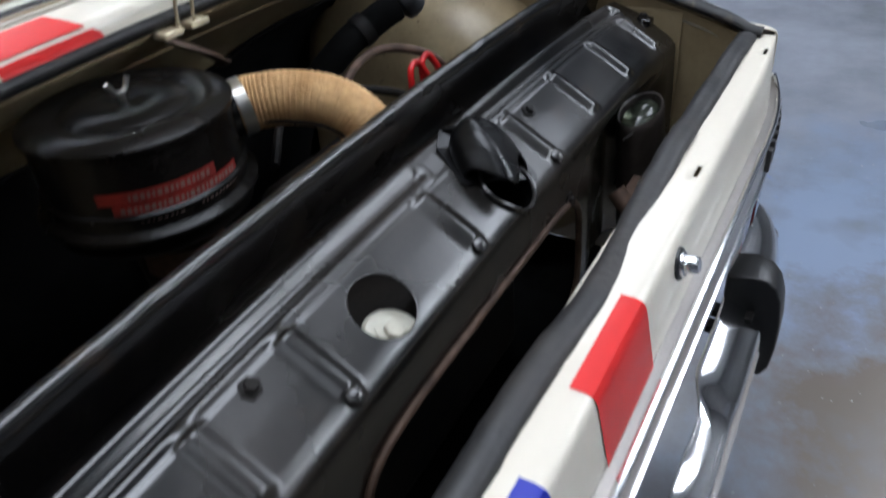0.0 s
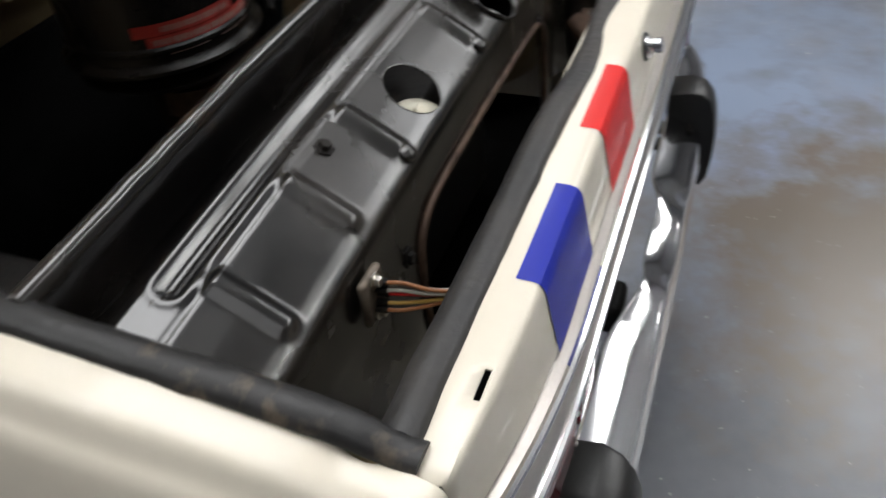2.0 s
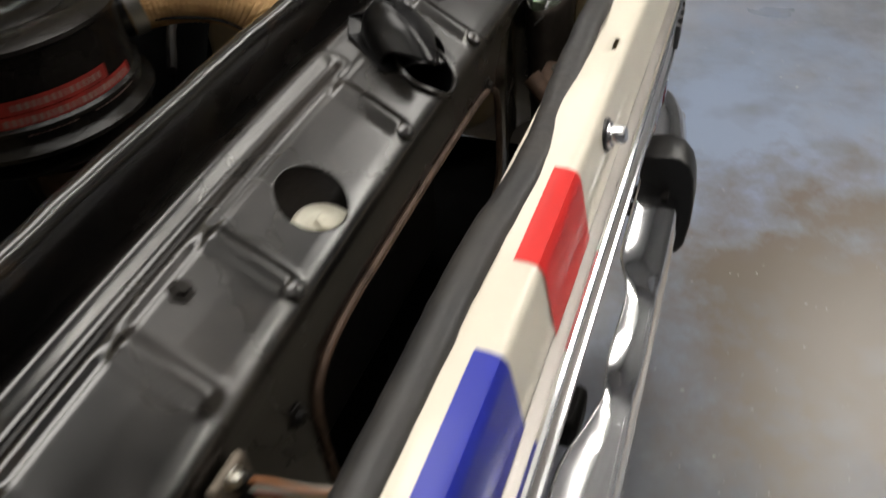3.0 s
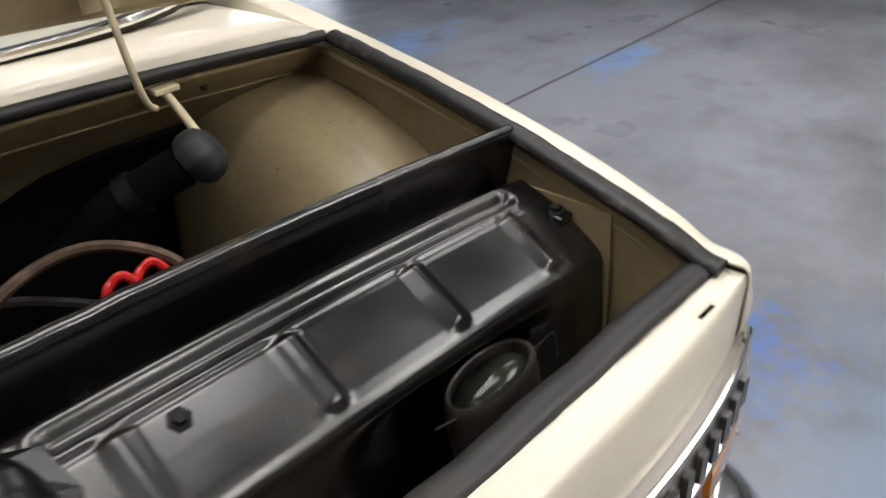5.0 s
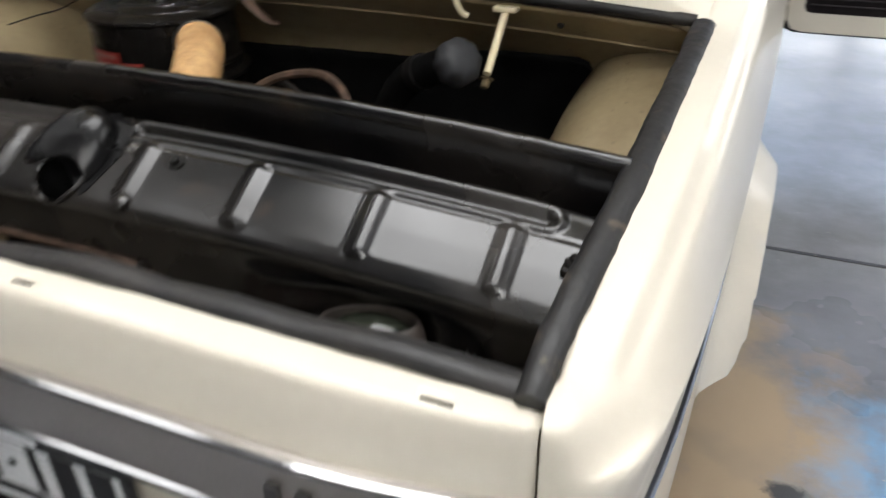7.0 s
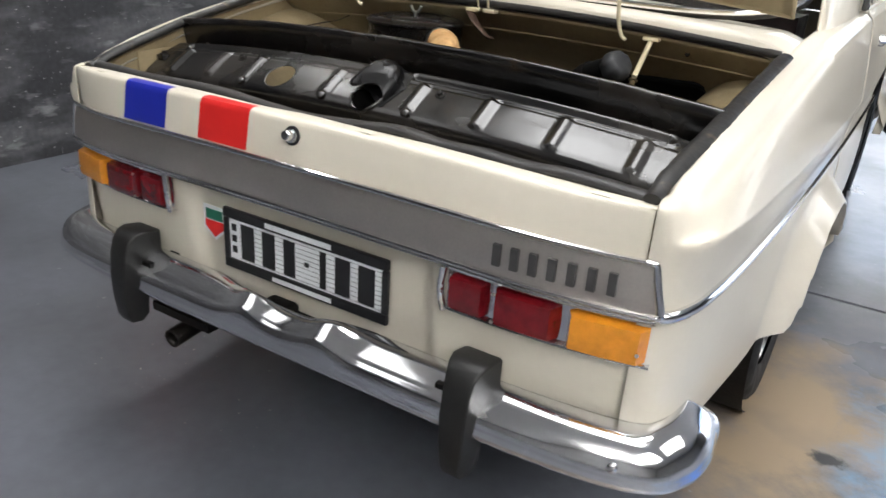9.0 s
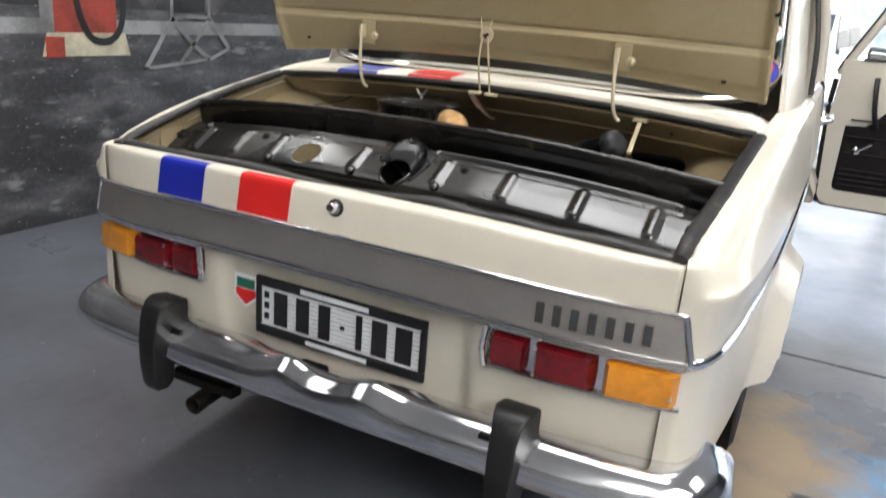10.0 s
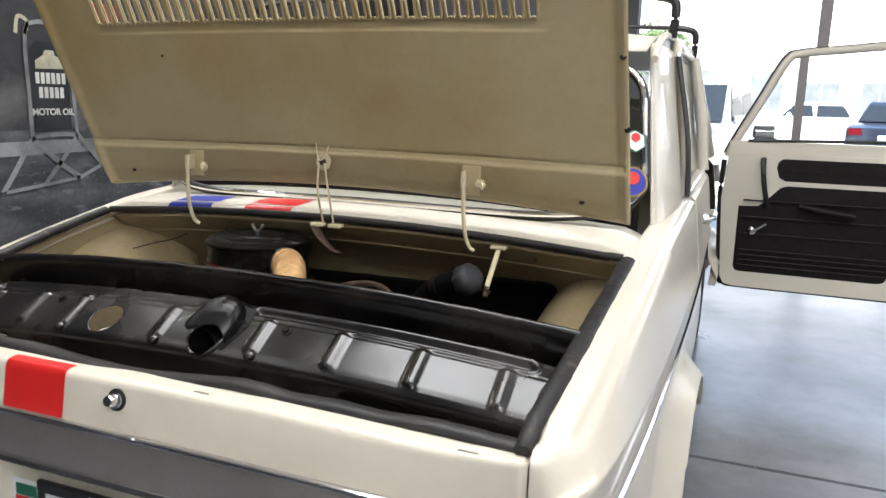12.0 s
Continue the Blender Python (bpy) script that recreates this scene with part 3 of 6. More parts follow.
for k in range(9):
    part("printed_line", box(-0.16, 0.186, 0.0208, 0.0213, 0.500 + k * 0.0092, 0.5008 + k * 0.0092), M_LETTER, plate, smooth=False)
# shield-shaped sticker
sh = [(-0.262, 0.592), (-0.200, 0.592), (-0.200, 0.544), (-0.231, 0.520), (-0.262, 0.544)]


def shield(k, y, material, name, parent, z0=-1.0, z1=9.0):
    cx, cz = -0.231, 0.560
    bm = bmesh.new()
    pts = [(cx + (x - cx) * k, min(max(cz + (z - cz) * k, z0), z1)) for x, z in sh]
    bm.faces.new([bm.verts.new((x, y, z)) for x, z in pts])
    ob = part(name, bm, material, parent, smooth=False)
    return thick(ob, 0.0008)


st = shield(1.0, 0.0240, M_WHITE, "sticker", car)
tagged(st, "shield-shaped green and red sticker")
shield(0.84, 0.0228, M_RED, "sticker_field", st, z1=0.561)
M_TEAL = mat("green_vinyl", (0.02, 0.16, 0.10), 0.4, var=0.03)
part("sticker_field", box(-0.2545, -0.2075, 0.0222, 0.0228, 0.563, 0.5845), M_TEAL, st, smooth=False)

# ---- tail lamps ----


def lens(x0, x1, z0, z1, depth, material, parent, name, label, s):
    n = 10
    rows = []
    for i in range(n + 1):
        u = i / n
        row = []
        for j in range(n + 1):
            v = j / n
            e = min(u, 1 - u, 0.12) / 0.12
            g = min(v, 1 - v, 0.16) / 0.16
            h = (1 - (1 - e) ** 2) ** 0.5 * (1 - (1 - g) ** 2) ** 0.5
            x = x0 + (x1 - x0) * u
            row.append(Vector((s * x, 0.008 + bow(x) * 0.75 - depth * h, z0 + (z1 - z0) * v)))
        rows.append(row if s > 0 else row[::-1])
    return part(name, grid(rows), material, parent, label)


for s in (1, -1):
    lamp = part("tail_lamp", bmesh.new(), M_CHROME, car, "tail lamp cluster with red and amber lenses")
    # chrome base tray
    rows = []
    for i in range(25):
        x = 0.326 + (0.655 - 0.326) * i / 24
        y = 0.012 + bow(x) * 0.75
        rows.append([Vector((s * x, y + d, z)) for d, z in ((0.004, 0.562), (-0.014, 0.563), (-0.016, 0.568), (-0.008, 0.572), (-0.006, 0.60), (-0.008, 0.633), (-0.022, 0.638), (-0.024, 0.644), (0.004, 0.647))])
    part("lamp_tray", grid(rows), M_CHROME, lamp, "chrome lamp tray")
    part("tray_end", tube([(s * 0.327, -0.006, 0.565), (s * 0.323, -0.012, 0.60), (s * 0.327, -0.012, 0.642)], 0.006, n=14, seg=8), M_CHROME, lamp)
    lens(0.334, 0.404, 0.570, 0.634, 0.025, M_LENSRED, lamp, "lens", "red ribbed lens", s)
    r2 = lens(0.412, 0.522, 0.568, 0.634, 0.026, M_LENSRED, lamp, "lens", "red ribbed lens", s)
    lens(0.530, 0.652, 0.566, 0.632, 0.025, M_LENSAMB, lamp, "lens", "amber ribbed lens", s)
    for x, z in ((0.420, 0.578), (0.420, 0.625), (0.640, 0.590)):
        part("screw", lathe([(0.0, 0.003), (0.0028, 0.002), (0.003, 0)], (0, -1, 0), (s * x, -0.0165 + bow(x) * 0.75, z), 10), M_STEEL, lamp)

# ---- bumper ----
bp = smooth_path([(-0.747, 0.17, 0), (-0.753, 0.09, 0), (-0.740, 0.03, 0), (-0.700, -0.022, 0), (-0.60, -0.052, 0), (-0.40, -0.066, 0), (-0.2, -0.069, 0), (0, -0.070, 0), (0.2, -0.069, 0), (0.40, -0.066, 0), (0.60, -0.052, 0), (0.700, -0.022, 0), (0.740, 0.03, 0), (0.753, 0.09, 0), (0.747, 0.17, 0)], 321)


def bumper_section(u):
    """A broad sloping blade with a rolled lower lip; two dents near the middle."""
    x = lerp(u, np.linspace(0, 1, 321), [p.x for p in bp])
    mid = 1 - sstep(0.06, 0.20, abs(x))
    wave = math.exp(-((x + 0.075) / 0.046) ** 2) + 0.9 * math.exp(-((x - 0.115) / 0.05) ** 2)
    top = 0.468 - 0.008 * mid + 0.014 * wave
    deep = 0.066 - 0.020 * mid - 0.008 * wave
    dent = 0.010 * wave
    endk = sstep(0.955, 1.0, abs(2 * u - 1))
    top -= 0.020 * endk
    lo = 0.392 + 0.012 * endk
    sec = []
    run = deep - 0.010
    z1 = top - run * 0.56
    for k in range(21):
        f = k / 20
        if f < 0.7:
            s = f / 0.7
            o, z = -deep + run * s, top - run * (0.10 * s + 0.46 * s * s)
        else:
            s = (f - 0.7) / 0.3 * math.pi / 2
            o, z = -0.010 + 0.010 * math.sin(s), z1 + (lo + 0.018 - z1) * (1 - math.cos(s))
        z -= dent * 0.35 * math.sin(f * math.pi) ** 1.5
        # fuller and rounder towards the ends
        e, bulge = sstep(0.44, 0.62, abs(x)), 0.011 * math.sin(f * math.pi)
        o += e * (-deep * (1 - f) ** 1.35 + bulge * 0.55 - o)
        z += e * (top + (lo + 0.018 - top) * f ** 1.3 + bulge * 0.65 - z)
        sec.append((o, z))
    sec += [(0.0015, lo + 0.014), (0.0015, lo + 0.008), (-0.002, lo + 0.003), (-0.008, lo), (-0.018, lo - 0.001), (-0.030, lo + 0.002)]
    return sec


bumper = part("bumper", bmesh.new(), M_CHROME, car, "dented chrome rear bumper with black overriders")
blade = part("blade", sweep([(p.x, p.y, 0) for p in bp], bumper_section, closed=False), M_CHROME, bumper, "chrome bumper blade")
thick(blade, 0.0025, -1.0)
for s in (1, -1):
    cx = s * 0.405
    prof = [(0.000, 0.512), (-0.035, 0.519), (-0.058, 0.515), (-0.074, 0.500), (-0.083, 0.475), (-0.089, 0.43), (-0.090, 0.38), (-0.086, 0.335), (-0.076, 0.316), (-0.055, 0.315), (-0.040, 0.33), (-0.040, 0.385), (-0.010, 0.39), (-0.010, 0.460), (0.000, 0.47)]
    bm = bmesh.new()
    rings = []
    for dx, k in ((-0.036, 0.0), (-0.034, 0.004), (-0.029, 0.008), (0.029, 0.008), (0.034, 0.004), (0.036, 0.0)):
        cy, cz = -0.06, 0.43
        rings.append([Vector((cx + dx * (1 - 0.34 * sstep(-0.035, -0.085, y)) * (1 - 0.22 * sstep(0.42, 0.32, z)), cy + (y - cy) * (1 - (0.008 - k) * 9), cz + (z - cz) * (1 - (0.008 - k) * 4.0))) for y, z in prof])
    grid(rings, close_v=True, bm=bm)
    bm.verts.ensure_lookup_table()
    n = len(prof)
    bm.faces.new([bm.verts[i] for i in range(n)])
    bm.faces.new([bm.verts[5 * n + i] for i in range(n)][::-1])
    rounded(part("overrider", bm, M_OVER, bumper, "black rubber overrider"), 0.004)
    for z in (0.45, 0.415):
        part("bracket", box(s * 0.36 - 0.012, s * 0.36 + 0.012, -0.05, 0.06, z - 0.006, z + 0.006), M_DARK, bumper, smooth=False)
for s in (1, -1):
    part("bolt", lathe([(0, 0.008), (0.007, 0.007), (0.011, 0.002), (0.012, 0)], (0, -0.8, 0.5), (s * 0.645, -0.036, 0.428), 16), M_CHROME, bumper)
# towing block seen above the bumper, and the tail pipe
rounded(part("mounting_block", box(-0.10, -0.03, -0.01, 0.05, 0.385, 0.435), M_DARK, car, "sooty steel mounting block"), 0.01)
bm = tube([(-0.362, -0.005, 0.255), (-0.362, 0.10, 0.262), (-0.30, 0.30, 0.275), (-0.1, 0.40, 0.28)], 0.021, n=24, seg=20, cap=False)
thick(part("tail_pipe", bm, M_DARK, car, "sooty black tail pipe"), 0.003)
part("valance_bar", box(-0.45, -0.27, 0.02, 0.05, 0.29, 0.31), M_DARK, car, smooth=False)

# ---- seals round the engine opening ----


def zdeck(y):
    return lerp(y, (0.0, 0.06, 0.15, 0.30, 0.45, 0.65), (0.806, 0.810, 0.835, 0.871, 0.901, 0.934))


def wob(x, k=1.0):
    return k * (0.5 * noise.noise(Vector((x * 9, 1.3, 0))) + 0.5 * noise.noise(Vector((x * 23, 4.1, 0))))


SAG = smooth_path([(-0.61, 0.808, 0), (-0.45, 0.806, 0), (-0.32, 0.810, 0), (-0.22, 0.811, 0), (-0.106, 0.806, 0), (-0.004, 0.802, 0), (0.094, 0.808, 0), (0.183, 0.8155, 0), (0.263, 0.8085, 0), (0.338, 0.809, 0), (0.408, 0.8055, 0), (0.474, 0.808, 0), (0.535, 0.806, 0), (0.61, 0.801, 0)], 140)
pts = [(-0.604 + 1.208 * i / 90, 0.061 + 0.003 * wob(-0.604 + 1.208 * i / 90) - 0.008 * math.exp(-((i / 90 - 0.43) / 0.10) ** 2), lerp(-0.604 + 1.208 * i / 90, [p.x for p in SAG], [p.y for p in SAG])) for i in range(91)]
part("rubber_seal", tube(pts, lambda t: 0.0155 + 0.0015 * wob(t * 6), straight=True, seg=14, squash=0.62), M_RUBBER, car, "worn black rubber seal along the tail panel")
for s in (1, -1):
    pts = []
    for i in range(50):
        y = 0.040 + 0.600 * i / 49
        x = lerp(y, (0.03, 0.06, 0.1, 0.2, 0.3, 0.5, 0.65), (0.613, 0.6125, 0.6145, 0.624, 0.633, 0.644, 0.651))
        pts.append((s * (x + 0.0015 * wob(y * 2 + 3)), y, zdeck(y) + 0.005 - 0.006 * (1 - sstep(0.04, 0.10, y)) + 0.0015 * wob(y * 3)))
    part("rubber_seal", tube(pts, lambda t: (0.0138 + 0.002 * wob(t * 4 + s)) * (0.9 + 0.14 * sstep(0.0, 0.1, t)), straight=True, seg=14, squash=0.66), M_RUBBERB, car, "scuffed black rubber seal along the wing")
pts = [(-0.64 + 1.28 * i / 60, 0.648 - 0.014 * (1 - (i / 30 - 1) ** 2), 0.940 + 0.030 * (1 - (i / 30 - 1) ** 2)) for i in range(61)]
part("rubber_seal", tube(pts, 0.0085, straight=True, seg=12), M_RUBBER, car, "black rubber seal under the cowl")

# ---- engine bay ----


def zf(x):
    """height of the bay's front edge"""
    return 0.935 + 0.030 * (1 - (x / 0.64) ** 2)


def yf(x):
    return 0.655 - 0.014 * (1 - (x / 0.64) ** 2)


BULK = ((-0.004, -0.008), (0.004, -0.015), (0.014, -0.023), (0.028, -0.034), (0.055, -0.0535), (0.0555, -0.0565), (0.062, -0.0600), (0.095, -0.085), (0.135, -0.112), (0.175, -0.145), (0.21, -0.20), (0.225, -0.30), (0.225, -0.60))


def bulk_y(x, z):
    """where the bulkhead stands at a height"""
    return yf(x) + lerp(zf(x) - z, [-q for _, q in BULK], [p for p, _ in BULK])


rows = []
for i in range(61):
    x = -0.645 + 1.29 * i / 60
    a, b = yf(x), zf(x)
    rows.append([Vector((x, a + dy, b + dz)) for dy, dz in BULK])
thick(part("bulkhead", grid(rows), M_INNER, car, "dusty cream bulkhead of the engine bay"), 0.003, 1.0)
# cowl between bay and rear window
rows = []
for i in range(61):
    x = -0.675 + 1.35 * i / 60
    a, b = yf(x * 0.95), zf(x * 0.95)
    e = 0.02 * sstep(0.60, 0.675, abs(x))
    rows.append([Vector((x, a + dy, b + dz - e)) for dy, dz in ((-0.006, -0.004), (-0.010, 0.003), (-0.009, 0.010), (-0.002, 0.0165), (0.008, 0.0185), (0.016, 0.0182), (0.021, 0.0202), (0.05, 0.0225), (0.10, 0.0240), (0.16, 0.0240), (0.24, 0.0220))])
thick(part("cowl", grid(rows), M_CREAM, car, "glossy cream cowl behind the engine opening"), 0.002, 0.0)
for x0, x1, m, word in ((-0.449, -0.3205, M_BLUE, "blue"), (-0.226, -0.0995, M_RED, "red")):
    for prof in (((-0.0100, 0.0075), (-0.0070, 0.0120), (-0.0020, 0.0166), (0.009, 0.0188)), ((0.020, 0.0203), (0.05, 0.0229), (0.075, 0.0237), (0.094, 0.0242))):
        rows = []
        for i in range(7):
            x = x0 + (x1 - x0) * i / 6
            rows.append([Vector((x, yf(x * 0.95) + dy, zf(x * 0.95) + dz + 0.0022)) for dy, dz in prof])
        part("stripe", grid(rows), m, car, word + " vinyl stripe")
for x in (-0.34, 0.325):
    part("cowl_slot", box(x - 0.011, x + 0.011, yf(x) - 0.0115, yf(x) - 0.009, zf(x) + 0.005, zf(x) + 0.010), M_DARK, car, smooth=False)

# inner sides of the bay: side wall, wheel housing, pocket at the tail
for s in (1, -1):
    rows = []
    for i in range(40):
        y = 0.05 + 0.80 * i / 39
        x0 = lerp(y, (0.03, 0.1, 0.2, 0.3, 0.5, 0.65), (0.622, 0.623, 0.632, 0.641, 0.652, 0.658))
        z0 = zdeck(y) + 0.002 - 0.008 * (1 - sstep(0.06, 0.12, y))
        row = [Vector((s * x0, y, z0)), Vector((s * (x0 - 0.012), y, z0 - 0.012)), Vector((s * (x0 - 0.010), y, z0 - 0.03)), Vector((s * (x0 - 0.004), y, z0 - 0.10)), Vector((s * (x0 - 0.003), y, 0.62)), Vector((s * (x0 - 0.01), y, 0.32))]
        rows.append(row if s > 0 else row[::-1])
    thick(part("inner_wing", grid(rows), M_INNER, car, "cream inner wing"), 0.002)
    # wheel housing bulging into the bay
    rows = []
    for i in range(29):
        x = (0.425 if s > 0 else 0.487) + (0.225 if s > 0 else 0.163) * i / 28
        row = []
        for j in range(37):
            a = math.pi / 2 * j / 36
            k = max(0.0, 1 - abs((0.69 - x) / (0.262 if s > 0 else 0.201)) ** 3.6) ** (1 / 3.6)
            row.append(Vector((s * x, 0.82 - 0.52 * k * math.sin(a) ** 0.85, 0.42 + (0.465 if s > 0 else 0.475) * k * math.cos(a) ** 0.70)))
        rows.append(row if s < 0 else row[::-1])
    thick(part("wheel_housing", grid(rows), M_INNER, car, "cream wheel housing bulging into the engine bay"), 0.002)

# upright corner panel between side wall and bulkhead
for s in (1, -1):
    rows = []
    for i in range(12):
        z = 0.918 - 0.26 * i / 11
        row = [Vector((s * (0.652 - 0.052 * (1 - math.cos(a)) - 0.004 * i / 11), 0.655 + 0.085 * math.sin(a) + 0.03 * i / 11, z)) for a in np.linspace(0, math.pi / 2, 9)]
        rows.append(row if s > 0 else row[::-1])
    thick(part("corner_panel", grid(rows), M_INNER, car, "cream corner panel of the engine bay"), 0.002)

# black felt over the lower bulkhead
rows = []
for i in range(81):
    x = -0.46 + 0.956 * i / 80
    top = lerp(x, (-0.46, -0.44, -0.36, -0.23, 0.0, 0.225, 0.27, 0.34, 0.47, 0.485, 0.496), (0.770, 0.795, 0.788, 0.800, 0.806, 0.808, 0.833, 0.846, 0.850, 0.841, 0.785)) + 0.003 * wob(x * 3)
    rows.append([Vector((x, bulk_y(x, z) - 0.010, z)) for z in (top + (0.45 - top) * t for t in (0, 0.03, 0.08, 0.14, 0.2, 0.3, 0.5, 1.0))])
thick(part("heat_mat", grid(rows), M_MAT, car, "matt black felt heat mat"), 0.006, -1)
# black sheet added below to keep the depth of the bay dark
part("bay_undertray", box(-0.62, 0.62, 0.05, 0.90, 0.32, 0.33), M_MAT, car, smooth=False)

# ---- black cooling shroud across the bay ----
# profile, front to rear: lip, valley, plain shelf, fold, vertical face
SH = [(0.000, 0.330, 0.873), (0.012, 0.324, 0.884), (0.022, 0.315, 0.8905), (0.032, 0.307, 0.8915), (0.040, 0.303, 0.887), (0.046, 0.303, 0.877), (0.066, 0.309, 0.851), (0.084, 0.3165, 0.829), (0.088, 0.317, 0.8245), (0.095, 0.314, 0.827), (0.110, 0.298, 0.837), (0.122, 0.284, 0.846), (0.128, 0.278, 0.8465), (0.135, 0.270, 0.843),
      (0.160, 0.249, 0.836), (0.200, 0.215, 0.816), (0.235, 0.186, 0.798), (0.245, 0.1785, 0.7920), (0.251, 0.1735, 0.786), (0.257, 0.1715, 0.779), (0.32, 0.168, 0.715), (0.42, 0.166, 0.615), (0.56, 0.164, 0.475)]
SHV = [p[0] for p in SH]
RIBS = [-0.530, -0.412, -0.306, -0.089, 0.107, 0.251, 0.395, 0.535]


def crown(x):
    return 0.018 - 0.030 * (abs(x) / 0.62) ** 2.2


def shroud_point(x, v):
    # the fold comes earlier towards one end
    edge = lerp(x, (-0.53, 0.25, 0.395, 0.545), (0.250, 0.250, 0.246, 0.237))
    vv = v + (0.250 - edge) * sstep(0.19, 0.23, v)
    y, z = lerp(vv, SHV, [p[1] for p in SH]), lerp(vv, SHV, [p[2] for p in SH])
    w = 1 - sstep(0.25, 0.34, v)
    lip = 1 - sstep(0.03, 0.10, v)
    z += crown(x) * w + lip * (0.010 + 0.003 * (1 - (x / 0.62) ** 2))
    y -= 0.012 * lip * (1 - (x / 0.62) ** 2)
    z += 0.0025 * wob(x * 1.5) * lip
    up = 0.0
    # long groove with a raised rim, two lengths
    for a, b, k in ((-0.548, -0.062, 0.6), (0.075, 0.560, 1.0)):
        dx = max(a - x, x - b, 0.0)
        r = math.hypot(dx, (v - 0.142) * 1.0)
        up += k * (-0.0070 * (1 - sstep(0.001, 0.012, r)) + 0.0026 * math.exp(-((r - 0.0155) / 0.0048) ** 2))
    # cross ribs from the groove to the fold
    for c in RIBS:
        d = abs(x - c)
        span = sstep(0.156, 0.170, v) * (1 - sstep(0.232, 0.246, vv))
        up += 0.0060 * (0.5 + 0.5 * math.cos(math.pi * min(d / 0.0185, 1.0))) * span
    # plateaus between ribs sit a little proud and fall off in a curved line to the fold
    up += 0.0020 * sstep(0.163, 0.170, v) * (1 - sstep(0.262, 0.280, vv))
    up += 0.0003 * noise.noise(Vector((x * 14, v * 30, 2)))
    # broad swages in the vertical face
    if v > 0.27:
        up += 0.004 * math.sin(x * 19 + 1.2) * sstep(0.28, 0.36, v)
    # the face steps forward behind the lens housing
    y += 0.065 * sstep(0.20, 0.37, x) * (1 - sstep(0.44, 0.57, x)) * sstep(0.255, 0.310, v)
    # normal of the profile
    e = 0.002
    dy = lerp(v + e, SHV, [p[1] for p in SH]) - lerp(v - e, SHV, [p[1] for p in SH])
    dz = lerp(v + e, SHV, [p[2] for p in SH]) - lerp(v - e, SHV, [p[2] for p in SH])
    n = math.hypot(dy, dz) or 1
    return Vector((x, y + up * dz / n, z - up * dy / n))


NU, vlist = 560, sorted(set(list(np.linspace(0, 0.125, 26)) + list(np.linspace(0.125, 0.26, 68)) + list(np.linspace(0.26, 0.56, 30))))
sx = [-0.628 + 1.256 * i / NU for i in range(NU + 1)]
bm = bmesh.new()
vs = [[bm.verts.new(shroud_point(x, v)) for v in vlist] for x in sx]
HOLES = [(-0.221, 0.211, 0.0325), (0.012, 0.222, 0.033)]
DUCTS = [(-0.085, 0.255, 0.385, 0.088)]


def in_hole(x, v):
    return any(math.hypot(x - a, v - b) < r for a, b, r in HOLES) or any(abs((x - a) / w) ** 8 + abs((v - b) / h) ** 4 < 1 for a, w, b, h in DUCTS)


for i in range(NU):
    for j in range(len(vlist) - 1):
        if abs(sx[i] + sx[i + 1]) / 2 > 0.611 and vlist[j] > 0.086:
            continue
        if not in_hole((sx[i] + sx[i + 1]) / 2, (vlist[j] + vlist[j + 1]) / 2):
            bm.faces.new((vs[i][j], vs[i][j + 1], vs[i + 1][j + 1], vs[i + 1][j]))
loose = [v for v in bm.verts if not v.link_faces]
bmesh.ops.delete(bm, geom=loose, context="VERTS")
where = {id(vs[i][j]): (sx[i], vlist[j]) for i in range(NU + 1) for j in range(len(vlist)) if vs[i][j].is_valid}
for vert in bm.verts:
    if vert.is_boundary:
        x, v = where[id(vert)]
        for a, b, r in HOLES:
            d = math.hypot(x - a, v - b)
            if 0 < d < r + 0.008:
                vert.co = shroud_point(a + (x - a) * r / d, b + (v - b) * r / d)
shroud = part("cooling_shroud", bm, M_BLACK, car, "pressed black steel cooling shroud with ribs and bolts")
thick(shroud, 0.0015, -1)
for s in (1, -1):
    rows = [[Vector((s * 0.6105, shroud_point(0.6105, v).y, shroud_point(0.6105, v).z)), Vector((s * 0.614, shroud_point(0.62, v).y + 0.01, shroud_point(0.62, v).z - 0.01)), Vector((s * 0.613, 0.30, min(shroud_point(0.62, v).z - 0.02, 0.79)))] for v in np.linspace(0.10, 0.56, 20)]
    part("shroud_end", grid(rows), M_BLACK, shroud)
    part("end_bracket", box(s * 0.6175 - 0.002, s * 0.6175 + 0.002, 0.165, 0.285, 0.60, 0.826), M_INNER, car, "cream mounting flange", smooth=False)
# rolled rims of the duct openings
for a, w, b, h in DUCTS:
    ring = []
    for k in range(60):
        t = k / 60 * math.tau
        c, q = math.cos(t), math.sin(t)
        x, v = a + w * math.copysign(abs(c) ** 0.25, c), b + h * math.copysign(abs(q) ** 0.5, q)
        ring.append(shroud_point(x, min(v, 0.555)) + Vector((0, -0.002, 0)))
    part("duct_rim", tube(ring + ring[:1], 0.0045, straight=True, seg=8), M_RUST, shroud, "worn rolled rim")


def bolt(p, n, r, parent, material=M_STEEL, name="bolt", h=0.006):
    bm = lathe([(r * 1.7, 0.0), (r * 1.7, 0.0015), (r, 0.002), (r, h), (r * 0.85, h + 0.001), (0, h + 0.001)], n, p, 6)
    return part(name, bm, material, parent, smooth=False)


